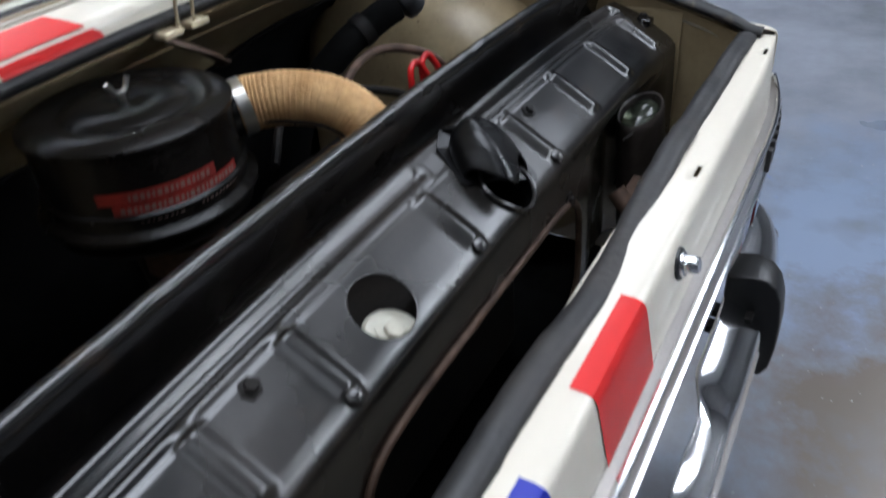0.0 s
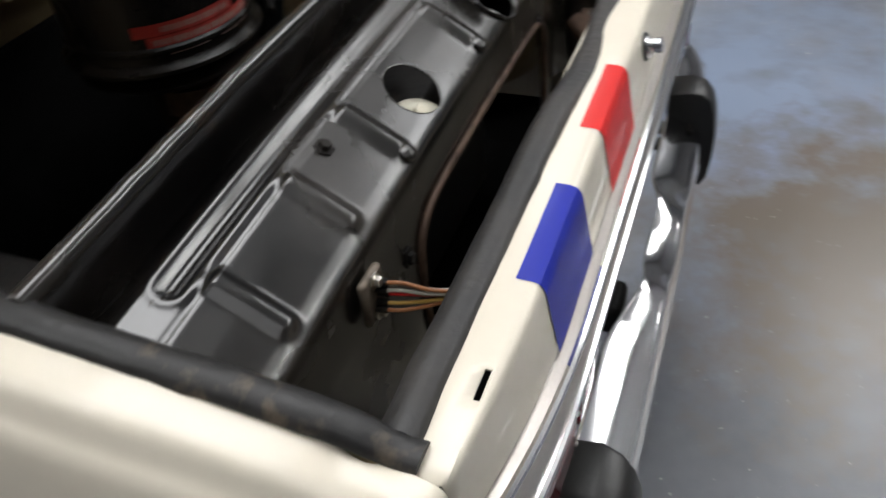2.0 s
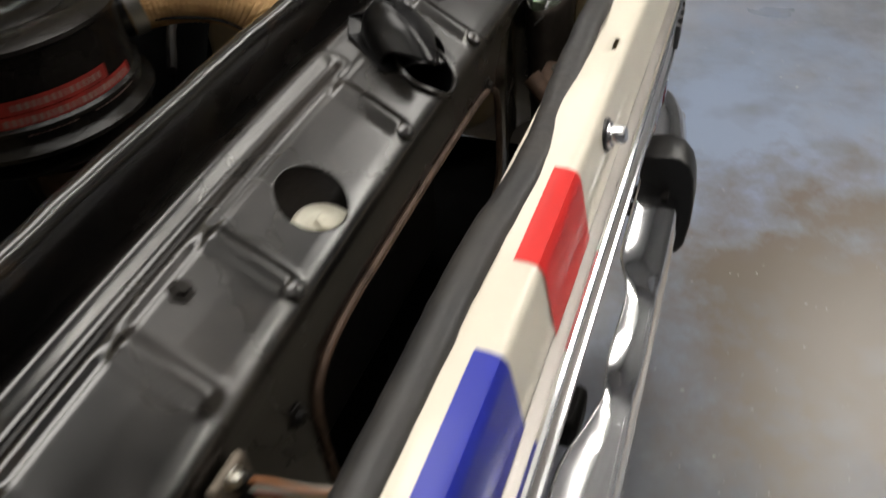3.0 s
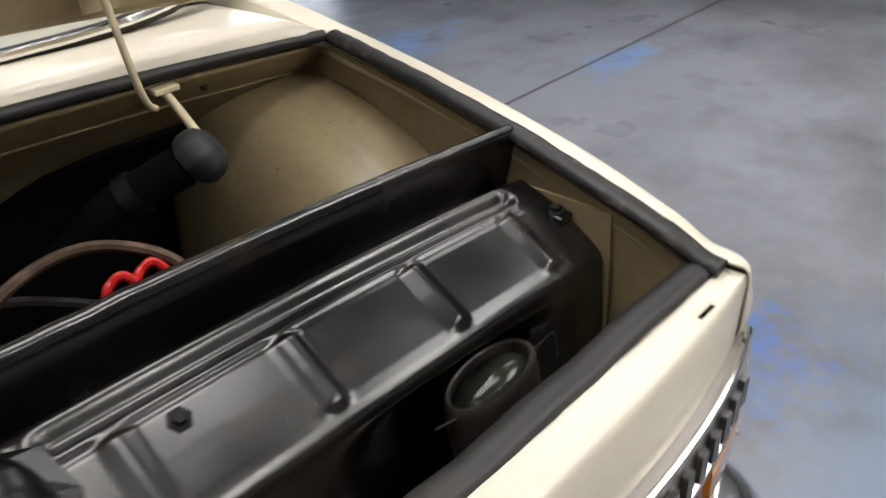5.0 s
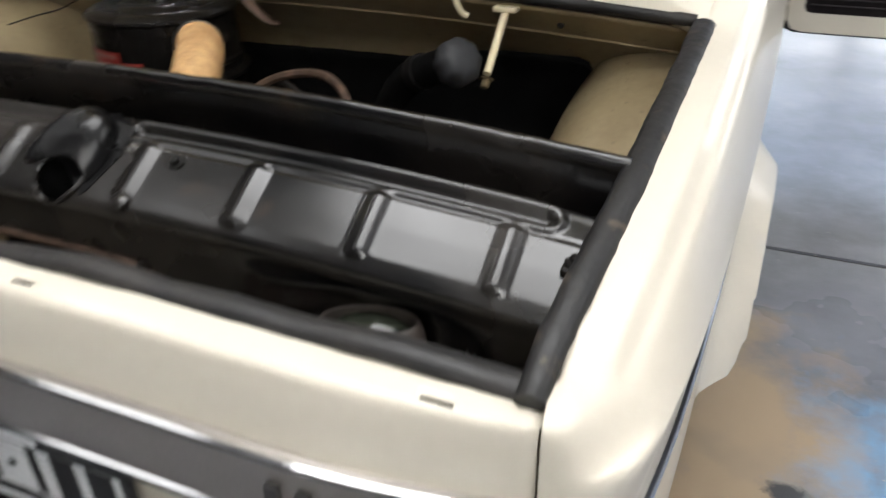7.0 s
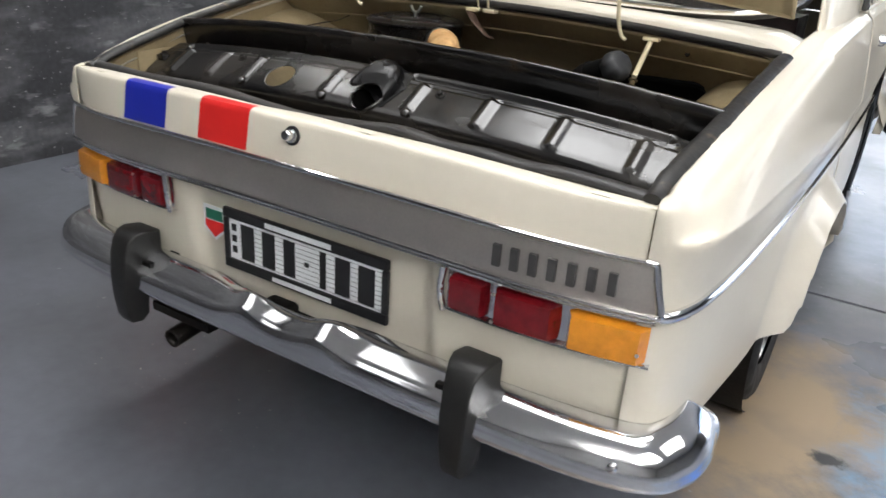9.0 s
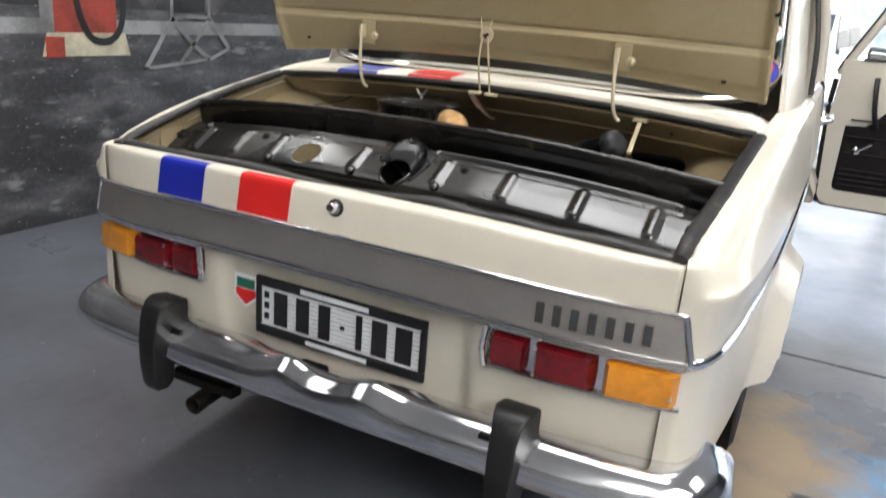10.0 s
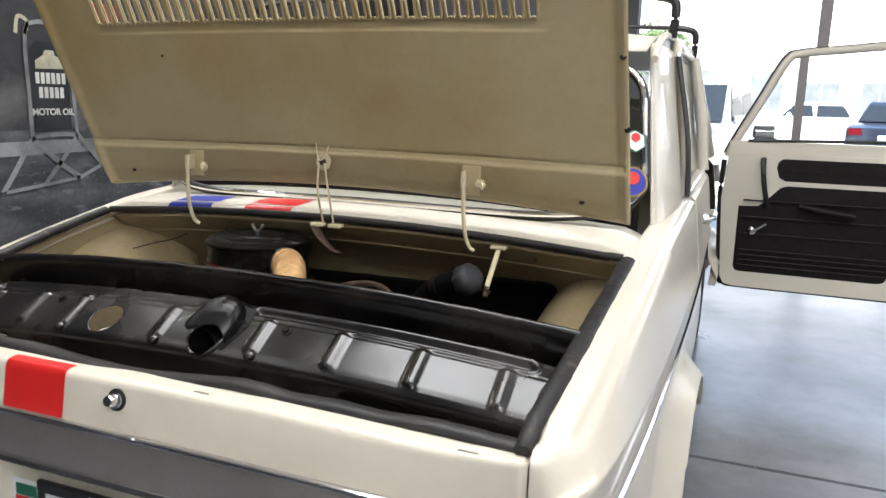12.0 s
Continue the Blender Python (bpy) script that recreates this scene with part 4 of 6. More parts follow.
up_n = (0, -0.5, 0.86)
for x, v in ((-0.357, 0.176), (0.149, 0.180)):
    p = shroud_point(x, v)
    bolt(p, up_n, 0.006, shroud, M_DARK)
for x in (-0.306, -0.089, 0.110):
    p = shroud_point(x, 0.243)
    part("stud", lathe([(0.010, 0.0), (0.0095, 0.004), (0.006, 0.007), (0, 0.008)], up_n, p, 16), M_BLACK, shroud, "rounded weld boss")
for x, v in ((-0.357, 0.315), (0.13, 0.30)):
    bolt(shroud_point(x, v), (0, -1, 0), 0.007, shroud, M_DARK)
# tabs at the ends
for s in (1, -1):
    rounded(part("end_tab", box(s * 0.600 - 0.011, s * 0.600 + 0.011, 0.210, 0.240, 0.806, 0.8165), M_BLACK, shroud), 0.002)
    bolt((s * 0.601, 0.226, 0.8165), (0, 0, 1), 0.007, shroud, M_DARK)

# funnel-shaped hood over the second hole, its mouth to the rear, on a flat flange
def shroud_z(y):
    ys = [p[1] for p in SH if 0.11 < p[0] < 0.27][::-1]
    return lerp(y, ys, [p[2] for p in SH if 0.11 < p[0] < 0.27][::-1]) + 0.018


HF, HL = Vector((0.040, 0.262)), Vector((0.006, 0.194))
along = (HL - HF).normalized()
side = Vector((-along.y, along.x))


def hood_point(u, t):
    c = HF.lerp(HL, u)
    w = 0.041 * (1 - (1 - min(1, u + 0.02)) ** 2.2) ** 0.6
    h = lerp(u, (0, 0.12, 0.3, 0.5, 0.7, 1.0), (0.003, 0.024, 0.036, 0.041, 0.041, 0.034))
    co, si = math.cos(t), max(0.0, math.sin(t))
    x = co * w
    ridge = 1 + 0.14 * math.exp(-((t - 1.95) / 0.30) ** 2)
    q = c + side * x + along * (0.042 * math.exp(-((t - 1.80) / 0.60) ** 2) - 0.016) * u
    return Vector((q.x, q.y, shroud_z(q.y) + 0.001 + h * si ** 0.9 * ridge))


rows = [[hood_point(i / 27, math.pi * k / 30) for k in range(31)] for i in range(28)]
bm = bmesh.new()
ring = []
for a, b in ((-0.014, 0.024), (-0.014, -0.024), (0.016, -0.047), (0.064, -0.051), (0.070, -0.047), (0.070, 0.047), (0.064, 0.051), (0.016, 0.047)):
    q = HF + along * a + side * b
    ring.append(bm.verts.new((q.x, q.y, shroud_z(q.y) + 0.0022)))
inner = [bm.verts.new(hood_point(u, t) + Vector((0, 0, 0.002))) for u, t in ((0.02, 2.4), (0.02, 0.7), (0.35, 0.0), (0.97, 0.0), (0.99, 0.0), (0.99, math.pi), (0.97, math.pi), (0.35, math.pi))]
for k in range(8):
    if k != 4:
        bm.faces.new((ring[k], ring[(k + 1) % 8], inner[(k + 1) % 8], inner[k]))
bmesh.ops.recalc_face_normals(bm, faces=bm.faces)
thick(part("hood_flange", bm, M_HOOD, shroud, smooth=False), 0.004, 0.0)
thick(part("air_hood", grid(rows), M_HOOD, shroud, "glossy black funnel hood"), 0.002)
ring = [shroud_point(0.012 + 0.034 * math.cos(k / 36 * math.tau), 0.222 + 0.034 * math.sin(k / 36 * math.tau)) + Vector((0, -0.001, 0.002)) for k in range(37)]
part("hole_rim", tube(ring, 0.003, straight=True, seg=8), M_BLACK, shroud)
# closed black tube added so that the hole looks dark inside
part("throat", lathe([(0.0345, 0.004), (0.034, -0.03), (0.030, -0.075), (0.0, -0.078)], (0, -0.52, 0.855), shroud_point(0.012, 0.222) - Vector((0, 0, 0.004)), 32), M_MAT, shroud, "black closed tube added to darken the hole")
# pale bolted cap under the round hole
cap = part("pulley_cap", lathe([(0.0, 0.006), (0.026, 0.006), (0.0295, 0.003), (0.0295, -0.004), (0.018, -0.008), (0.018, -0.05)], (0, -0.35, 0.93), (-0.2185, 0.2010, 0.790), 40), M_CAPW, car, "pale grey bolted cap")
bolt((-0.2185, 0.1985, 0.796), (0, -0.35, 0.93), 0.011, cap, M_CAPW, h=0.007)

# ---- in the gap behind the shroud ----
M_CONN = mat("grey_brown_plate", (0.17, 0.14, 0.11), 0.55, metal=0.4, var=0.25, scale=50)
conn = part("connector_block", box(-0.460, -0.424, 0.157, 0.166, 0.728, 0.778), M_CONN, car, "wiring connector plate with coloured wires")
rounded(conn, 0.004)
for z in (0.735, 0.771):
    bolt((-0.442, 0.157, z), (0, -1, 0), 0.005, conn)
for k, (m, dx, dz) in enumerate(((M_WIREO, 0.004, 0.014), (M_WIREW, 0.006, 0.010), (M_WIREW, 0.002, 0.007), (M_WIRER, 0.004, 0.001), (M_WIREY, 0.000, -0.006), (M_WIREO, -0.003, -0.012))):
    x, z = -0.442 + dx, 0.753 + dz
    part("wire_sleeve", tube([(x, 0.158, z), (x + 0.001, 0.147, z)], 0.0036, straight=True, seg=8), M_DARK, conn)
    part("wire", tube([(x, 0.150, z), (x + 0.003, 0.134, z + 0.001), (x + 0.010 - 0.2 * dz, 0.114, 0.752 + dz * 0.7), (x + 0.017 - 0.3 * dz, 0.096, 0.752 + dz * 0.5), (x + 0.023, 0.076, 0.750 + dz * 0.4), (x + 0.028, 0.060, 0.735)], 0.0019, n=26, seg=7), m, conn)
# glass expansion jar
M_HOUSE = mat("brown_grey_housing", (0.050, 0.040, 0.034), 0.5, var=0.3, scale=30, tint=(0.028, 0.021, 0.017), bump=0.0006, bump_scale=90)
JC, JAX = Vector((0.414, 0.166, 0.733)), Vector((-0.12, 0.06, 0.99)).normalized()
jar = part("lens_housing", lathe([(0.0475, -0.012), (0.0485, 0.002), (0.0500, 0.010), (0.0530, 0.012), (0.0560, 0.009), (0.0580, 0.002), (0.0590, -0.012), (0.0600, -0.055), (0.0605, -0.20), (0.0, -0.205)], JAX, JC, 56), M_HOUSE, car, "brown-grey housing with a glass lens and a wire clip")
part("lens", lathe([(0.0, 0.016), (0.018, 0.0145), (0.033, 0.010), (0.043, 0.003), (0.0478, -0.004), (0.0478, -0.010), (0.0, -0.014)], JAX, JC, 56), M_JAR, jar, "domed greenish glass lens")
part("lens_floor", lathe([(0.0, -0.026), (0.030, -0.024), (0.0470, -0.016)], JAX, JC, 40), M_GREEN, jar, "dark green reflector behind the glass")
M_JLABEL = mat("green_label", (0.03, 0.26, 0.06), 0.5, var=0.1)
jx = Vector((1, 0, 0)).cross(JAX).cross(JAX).normalized() * -1
jy = JAX.cross(jx)
part("label", grid([[JC + JAX * h + (jx * math.cos(a) + jy * math.sin(a)) * 0.0612 for h in (-0.085, -0.125)] for a in np.linspace(radians(205), radians(245), 8)]), M_JLABEL, jar, "small green label")
wire = [JC + Vector((-0.075, 0.004, -0.006))] + [JC + JAX * 0.004 + (jx * math.cos(a) + jy * math.sin(a)) * 0.0515 for a in np.linspace(radians(200), radians(345), 12)] + [JC + Vector((0.075, 0.004, -0.006)), JC + Vector((0.104, 0.010, -0.008)), JC + Vector((0.109, 0.006, -0.016)), JC + Vector((0.108, 0.0, -0.040))]
part("clip_wire", tube(wire, 0.0017, n=60, seg=6), M_LETTER, jar, "thin steel wire clip")
for ob in [jar] + list(jar.children):
    for vert in ob.data.vertices:
        vert.co.y = JC.y + (vert.co.y - JC.y) * 0.56
rounded(part("housing_bracket", box(0.468, 0.512, 0.180, 0.192, 0.64, 0.705), M_HOUSE, jar), 0.003)
rounded(part("steel_bracket", box(0.28, 0.345, 0.11, 0.15, 0.655, 0.672), M_RUST, car, "rusty steel bracket"), 0.003)
bolt((0.325, 0.125, 0.672), (0, 0, 1), 0.008, car, M_STEEL, "bracket_bolt")
part("pipe_stub", tube([(0.245, 0.10, 0.62), (0.25, 0.12, 0.66), (0.26, 0.15, 0.69)], 0.014, n=14, seg=12), M_RUST, car)

# ---- engine, air cleaner, hoses ----
AC = (-0.146, 0.573)
ac = part("air_cleaner", lathe([(r * 1.05, z + 0.029) for r, z in [(0.112, 0.790), (0.116, 0.792), (0.1165, 0.797), (0.106, 0.803), (0.105, 0.812), (0.1085, 0.815), (0.1085, 0.819), (0.104, 0.822), (0.104, 0.884), (0.1085, 0.888), (0.108, 0.892), (0.100, 0.897), (0.088, 0.9005), (0.080, 0.899), (0.066, 0.896), (0.060, 0.900), (0.045, 0.903), (0.018, 0.9025), (0.010, 0.899), (0, 0.899)]], (0, 0, 1), (*AC, 0), 72), M_DRUM, car, "round black air cleaner drum with red label")
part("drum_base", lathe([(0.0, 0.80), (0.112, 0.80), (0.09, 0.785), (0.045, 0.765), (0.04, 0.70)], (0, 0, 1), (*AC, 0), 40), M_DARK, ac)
bm = tube([(-0.146, 0.573, 0.925), (-0.146, 0.573, 0.941)], 0.004, straight=True, seg=8)
tube([(-0.160, 0.573, 0.953), (-0.152, 0.573, 0.940), (-0.140, 0.573, 0.940), (-0.132, 0.573, 0.953)], 0.0035, n=14, seg=8, bm=bm)
part("wing_nut", bm, M_STEEL, ac, "steel wing nut")


def drum_label(a0, a1, z0, z1, r, m, label, parent=ac):
    rows = [[Vector((AC[0] + r * math.cos(a), AC[1] + r * math.sin(a), z)) for z in (z0, z1)] for a in np.linspace(a0, a1, 24)]
    return part("label", grid(rows), m, parent, label)


M_LABEL = mat("faded_red_label", (0.30, 0.018, 0.012), 0.5, var=0.2, scale=40)
M_PRINT = mat("pale_print", (0.24, 0.16, 0.14), 0.6, var=0.1)
drum_label(radians(205), radians(272), 0.863, 0.877, 0.1100, M_LABEL, "red label strip")
drum_label(radians(212), radians(290), 0.850, 0.8625, 0.1100, M_LABEL, "red label strip")
for row, (a0, a1, z) in enumerate(((222, 268, 0.870), (216, 286, 0.856), (224, 246, 0.843), (258, 286, 0.843))):
    k = 0
    a = a0
    while a < a1:
        w = 1.2 + 1.6 * ((k * 7 + row * 3) % 4) / 4
        drum_label(radians(a), radians(a + w), z - 0.0032, z + 0.0032, 0.1106, M_PRINT, "row of unreadable print")
        a += w + 1.3
        k += 1
# spout and clamp, then the cloth hose that dives under the lip
part("spout", tube([(-0.085, 0.548, 0.876), (-0.055, 0.526, 0.882), (-0.036, 0.513, 0.886)], 0.031, n=10, seg=24), M_BLACK, ac)
part("hose_clamp", tube([(-0.043, 0.518, 0.885), (-0.031, 0.510, 0.887)], 0.0345, n=4, seg=28), M_STEEL, ac, "steel hose clamp")
hose = part("air_hose", tube([(-0.041, 0.517, 0.886), (-0.026, 0.504, 0.888), (0.000, 0.472, 0.888), (0.024, 0.433, 0.878), (0.038, 0.402, 0.855), (0.044, 0.380, 0.815), (0.046, 0.37, 0.74)], lambda t: 0.0325 + 0.0006 * math.sin(t * 260), n=120, seg=28), M_TAN, car, "tan cloth air hose")
part("seam", tube([(-0.046, 0.488, 0.874), (-0.026, 0.456, 0.871), (-0.006, 0.424, 0.862), (0.008, 0.396, 0.842)], 0.0018, n=30, seg=6), M_DARK, hose, "dark stitched seam")
# oil filler
filler = part("oil_filler", tube([(0.15, 0.66, 0.60), (0.20, 0.635, 0.76), (0.26, 0.59, 0.84), (0.315, 0.558, 0.872), (0.345, 0.541, 0.885)], 0.023, n=40, seg=20), M_MAT, car, "black oil filler neck with a lobed cap")
rows = []
d = Vector((0.62, -0.42, 0.48)).normalized()
q = Vector((0, 0, 1)).rotation_difference(d)
for r, h in ((0.0, 0.024), (0.012, 0.0238), (0.021, 0.0215), (0.027, 0.016), (0.0305, 0.008), (0.031, -0.004), (0.0285, -0.012), (0.022, -0.016), (0.0, -0.016)):
    rows.append([Vector((0.362, 0.533, 0.892)) + q @ Vector(((r * (1 + 0.035 * math.cos(8 * a))) * math.cos(a), r * (1 + 0.035 * math.cos(8 * a)) * math.sin(a), h)) for a in np.linspace(0, math.tau, 61)[:-1]])
M_CAPB = mat("dull_black_plastic", (0.03, 0.031, 0.034), 0.6, var=0.2, scale=30)
part("filler_cap", grid(rows, close_v=True), M_CAPB, filler, "lobed dull black plastic cap")
part("neck_band", tube([(0.285, 0.574, 0.858), (0.30, 0.566, 0.866)], 0.0255, n=4, seg=24), M_DARK, filler)
# engine mass, its near-black colour holding the dark of the bay
eng = part("engine", box(-0.30, 0.26, 0.30, 0.62, 0.36, 0.66), M_DARK, car, "near-black engine block with rocker cover and carburettor")
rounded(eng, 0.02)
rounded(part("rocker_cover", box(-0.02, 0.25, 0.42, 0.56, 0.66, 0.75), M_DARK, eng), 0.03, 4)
part("carburettor", lathe([(0.05, 0.62), (0.05, 0.66), (0.035, 0.67), (0.035, 0.72), (0.05, 0.73), (0.05, 0.765), (0, 0.765)], (0, 0, 1), (-0.142, 0.553, 0), 24), M_RUST, eng)
M_BRASS = mat("dirty_brass", (0.25, 0.19, 0.11), 0.45, metal=0.8, var=0.25, scale=40)
for k in range(7):
    a = Vector((-0.10 + 0.03 * k, 0.43 - 0.012 * (k % 3), 0.755 + 0.012 * (k % 2)))
    part("linkage", lathe([(0, 0.0), (0.010, 0.002), (0.012, 0.012), (0.007, 0.016), (0.007, 0.03), (0, 0.031)], (0.6 - 0.2 * (k % 4), -0.5, 0.5), a, 12), M_BRASS if k % 2 else M_RUST, eng)
part("throttle_rod", tube([(-0.12, 0.44, 0.76), (-0.05, 0.42, 0.775), (0.06, 0.41, 0.77)], 0.005, n=14, seg=8), M_STEEL, eng)
part("cable", tube([(-0.02, 0.50, 0.80), (0.06, 0.54, 0.83), (0.13, 0.50, 0.84), (0.22, 0.44, 0.80), (0.26, 0.40, 0.72)], 0.006, n=40, seg=8), M_DARK, eng, "black ignition cable")
part("cable", tube([(0.05, 0.44, 0.80), (0.10, 0.47, 0.855), (0.17, 0.48, 0.875), (0.225, 0.46, 0.870), (0.265, 0.42, 0.84), (0.28, 0.39, 0.76)], 0.006, n=40, seg=8), M_RUST, eng, "brown hose")
for k in range(2):
    part("cable", tube([(0.180 + 0.03 * k, 0.41, 0.73), (0.185 + 0.03 * k, 0.42, 0.837), (0.197 + 0.03 * k, 0.425, 0.858), (0.213 + 0.03 * k, 0.42, 0.854), (0.230 + 0.03 * k, 0.40, 0.79), (0.235 + 0.03 * k, 0.39, 0.71)], 0.0045, n=36, seg=8), M_WIRER, eng, "red cable loop")
part("cable", tube([(-0.40, 0.645, 0.90), (-0.43, 0.63, 0.885), (-0.47, 0.61, 0.875), (-0.52, 0.59, 0.86)], 0.0015, n=20, seg=6), M_DARK, eng, "thin dark wire")
rounded(part("battery_tray_box", box(-0.61, -0.52, 0.42, 0.51, 0.775, 0.80), M_DARK, car, "dark box beside the inner wing"), 0.008)
bolt((-0.558, 0.482, 0.80), (0, 0, 1), 0.009, car, M_BRASS, "terminal", 0.012)

# small fittings on the bulkhead
for x, z in ((0.46, 0.916), (-0.317, 0.911)):
    part("grommet", lathe([(0.0, 0.002), (0.004, 0.002), (0.0055, 0.0)], (0, -1, 0.3), (x, bulk_y(x, z) - 0.002, z), 12), M_DARK, car)
part("wire_clip", tube([(-0.60, 0.60, 0.84), (-0.588, 0.62, 0.846), (-0.575, 0.63, 0.838), (-0.56, 0.63, 0.842)], 0.003, n=14, seg=6), M_DARK, car, "small black wire clip")
# lid prop hooks and catch
part("lid_stay_rod", tube([(0.391, 0.645, 0.940), (0.392, 0.62, 0.922), (0.394, 0.558, 0.874)], 0.0055, n=14, seg=10), M_STRUT, car, "cream painted rod")
rounded(part("rod_bracket", box(0.375, 0.408, 0.630, 0.652, 0.936, 0.944), M_STRUT, car), 0.002)
bolt((0.394, 0.556, 0.868), (0, -0.6, -0.8), 0.006, car, M_BRASS, "rod_nut", 0.012)
part("catch_spring", tube([(-0.03, 0.62, 0.952), (0.0, 0.60, 0.93), (0.03, 0.60, 0.905), (0.035, 0.61, 0.90)], 0.010, n=20, seg=10, squash=0.4), M_RUST, car, "dull steel catch arm")
for x in (-0.022, 0.022):
    rounded(part("catch_bracket", box(x - 0.015, x + 0.015, 0.612, 0.634, 0.952, 0.960), M_STRUT, car), 0.002)

# ---- engine lid, propped open ----
LID_Z0, LID_Z1, LEAN = 1.012, 1.64, -0.33


def lid_y(z):
    return 0.652 + LEAN * (z - 1.01)


def lid_x(z):
    return 0.634 + 0.047 * (z - 1.01)


def lid_shift(z):
    """the open lid hangs a little askew"""
    return 0.0105 - 0.089 * (z - 1.01)


def lid_point(u, z, d):
    """u from -1 to 1 across, d out of the inner face towards the tail"""
    c = 1 / math.hypot(1, LEAN)
    arc = 0.028 * (1 - u * u) * (1 - sstep(1.01, 1.13, z)) + 0.007 * (1 - u * u)
    return Vector((lid_shift(z) + u * lid_x(z), lid_y(z) - d * c, z + arc))


VENT_Z0, VENT_Z1 = 1.376, 1.60


def lid_depth(u, z):
    e = min(1 - abs(u), 1.0) * lid_x(z)
    d = 0.010 * (1 - sstep(0.0, 0.02, e)) + 0.004 * (1 - sstep(0, 0.02, z - LID_Z0))
    # lower box section with a soft scalloped top edge
    ridge = 1.112 - 0.0025 * (0.5 + 0.5 * math.cos(u * 9.4))
    d += 0.008 * (1 - sstep(ridge - 0.012, ridge + 0.002, z)) * sstep(LID_Z0, LID_Z0 + 0.03, z)
    d -= 0.003 * math.exp(-((z - 1.118) / 0.003) ** 2)
    # panel round the vents
    a, b = abs(u * lid_x(z)) - 0.527, 1.355 - z
    r = math.hypot(a + 0.03, b + 0.03) - 0.03 if min(a, b) > -0.03 else max(a, b)
    d -= 0.004 * (1 - sstep(-0.004, 0.004, r))
    return d


zs = sorted(set(list(np.linspace(LID_Z0, 1.13, 40)) + list(np.linspace(1.13, 1.343, 14)) + list(np.linspace(1.343, 1.370, 14)) + [VENT_Z0, VENT_Z1] + list(np.linspace(1.605, LID_Z1, 6))))
NV = 38
us = sorted(set(list(np.linspace(-1, -0.96, 6)) + list(np.linspace(0.96, 1, 6)) + list(np.linspace(-0.9, 0.9, 40))))
bm = bmesh.new()
vx = [-0.455 + 0.91 * i / NV for i in range(NV + 1)]
cols = sorted(set([round(u, 5) for u in us if abs(u) * 0.58 > 0.475] + [round(x / 0.60, 5) for c in vx for x in (c - 0.0085, c + 0.0085)] + [-0.8, 0.8]))
vs = [[bm.verts.new(lid_point(u, z, lid_depth(u, z))) for z in zs] for u in cols]
slots = [(round((c - 0.0085) / 0.60, 5), round((c + 0.0085) / 0.60, 5)) for c in vx]
jz = zs.index(VENT_Z0)
for i in range(len(cols) - 1):
    is_slot = (cols[i], cols[i + 1]) in slots
    for j in range(len(zs) - 1):
        if is_slot and zs[j] >= VENT_Z0 and zs[j + 1] <= VENT_Z1 + 1e-6:
            continue
        bm.faces.new((vs[i][j], vs[i + 1][j], vs[i + 1][j + 1], vs[i][j + 1]))
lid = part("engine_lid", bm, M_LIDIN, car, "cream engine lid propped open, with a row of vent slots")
thick(lid, 0.004, -1)
# rolled outer edge
rim = [lid_point(-1, z, lid_depth(-1, z)) for z in np.linspace(LID_Z1, LID_Z0, 24)] + [lid_point(u, LID_Z0, lid_depth(u, LID_Z0)) for u in np.linspace(-0.96, 0.96, 40)] + [lid_point(1, z, lid_depth(1, z)) for z in np.linspace(LID_Z0, LID_Z1, 24)]
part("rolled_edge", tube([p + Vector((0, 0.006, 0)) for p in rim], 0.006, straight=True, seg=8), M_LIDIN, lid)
# rolled edges of the slots
for c in vx:
    pts = [lid_point((c - 0.0085) / 0.6, z, 0.002) for z in (1.60, 1.50, 1.386)] + [lid_point(c / 0.6, 1.3775, 0.002)] + [lid_point((c + 0.0085) / 0.6, z, 0.002) for z in (1.386, 1.50, 1.60)]
    part("slot_rim", tube(pts, 0.0028, n=18, seg=6), M_LIDIN, lid)
# brackets, bolts, holes and the hanging hooks
for x in (-0.336, 0.336):
    z = 1.075
    y = lid_y(z) - 0.016
    b = part("lid_bracket", box(x - 0.02, x + 0.02, y - 0.004, y, z - 0.03, z + 0.03), M_LIDIN, lid)
    rounded(b, 0.006)
    part("bracket_ear", box(x - 0.012, x - 0.006, y - 0.030, y, z - 0.012, z + 0.020), M_STRUT, b, smooth=False)
    bolt((x + 0.020, y - 0.003, z - 0.006), (0, -1, 0), 0.007, b, M_STRUT)
    part("lid_hook", tube([(x - 0.006, y - 0.022, z + 0.02), (x - 0.005, y - 0.030, z - 0.02), (x - 0.002, y - 0.034, z - 0.075), (x + 0.003, y - 0.032, z - 0.110), (x + 0.010, y - 0.028, z - 0.130), (x + 0.018, y - 0.024, z - 0.137)], 0.0042, n=30, seg=10), M_STRUT, lid, "cream lid hook")
z = 1.096
y = lid_y(z) - 0.016
bolt((0.002, y, z), (0, -1, 0), 0.008, lid, M_RUST)
part("catch_plate", lathe([(0.018, 0), (0.018, 0.004), (0.0, 0.004)], (0, -1, 0), (0.002, y + 0.002, z), 24), M_STRUT, lid)
part("cord", tube([(-0.014, y - 0.004, z + 0.04), (-0.008, y - 0.008, z + 0.012), (0.0, y - 0.012, z + 0.004), (0.010, y - 0.008, z + 0.012), (0.016, y - 0.003, z + 0.035)], 0.0015, n=24, seg=6), M_STRUT, lid, "thin cord")
for dx in (-0.012, 0.014):
    part("cord", tube([(0.002 + dx * 0.5, y - 0.010, z - 0.002), (0.002 + dx, y - 0.006, z - 0.06), (0.004 + dx, 0.618, 0.968), (0.006 + dx, 0.615, 0.955)], 0.0024, n=24, seg=6), M_STRUT, lid, "cord from lid to catch")
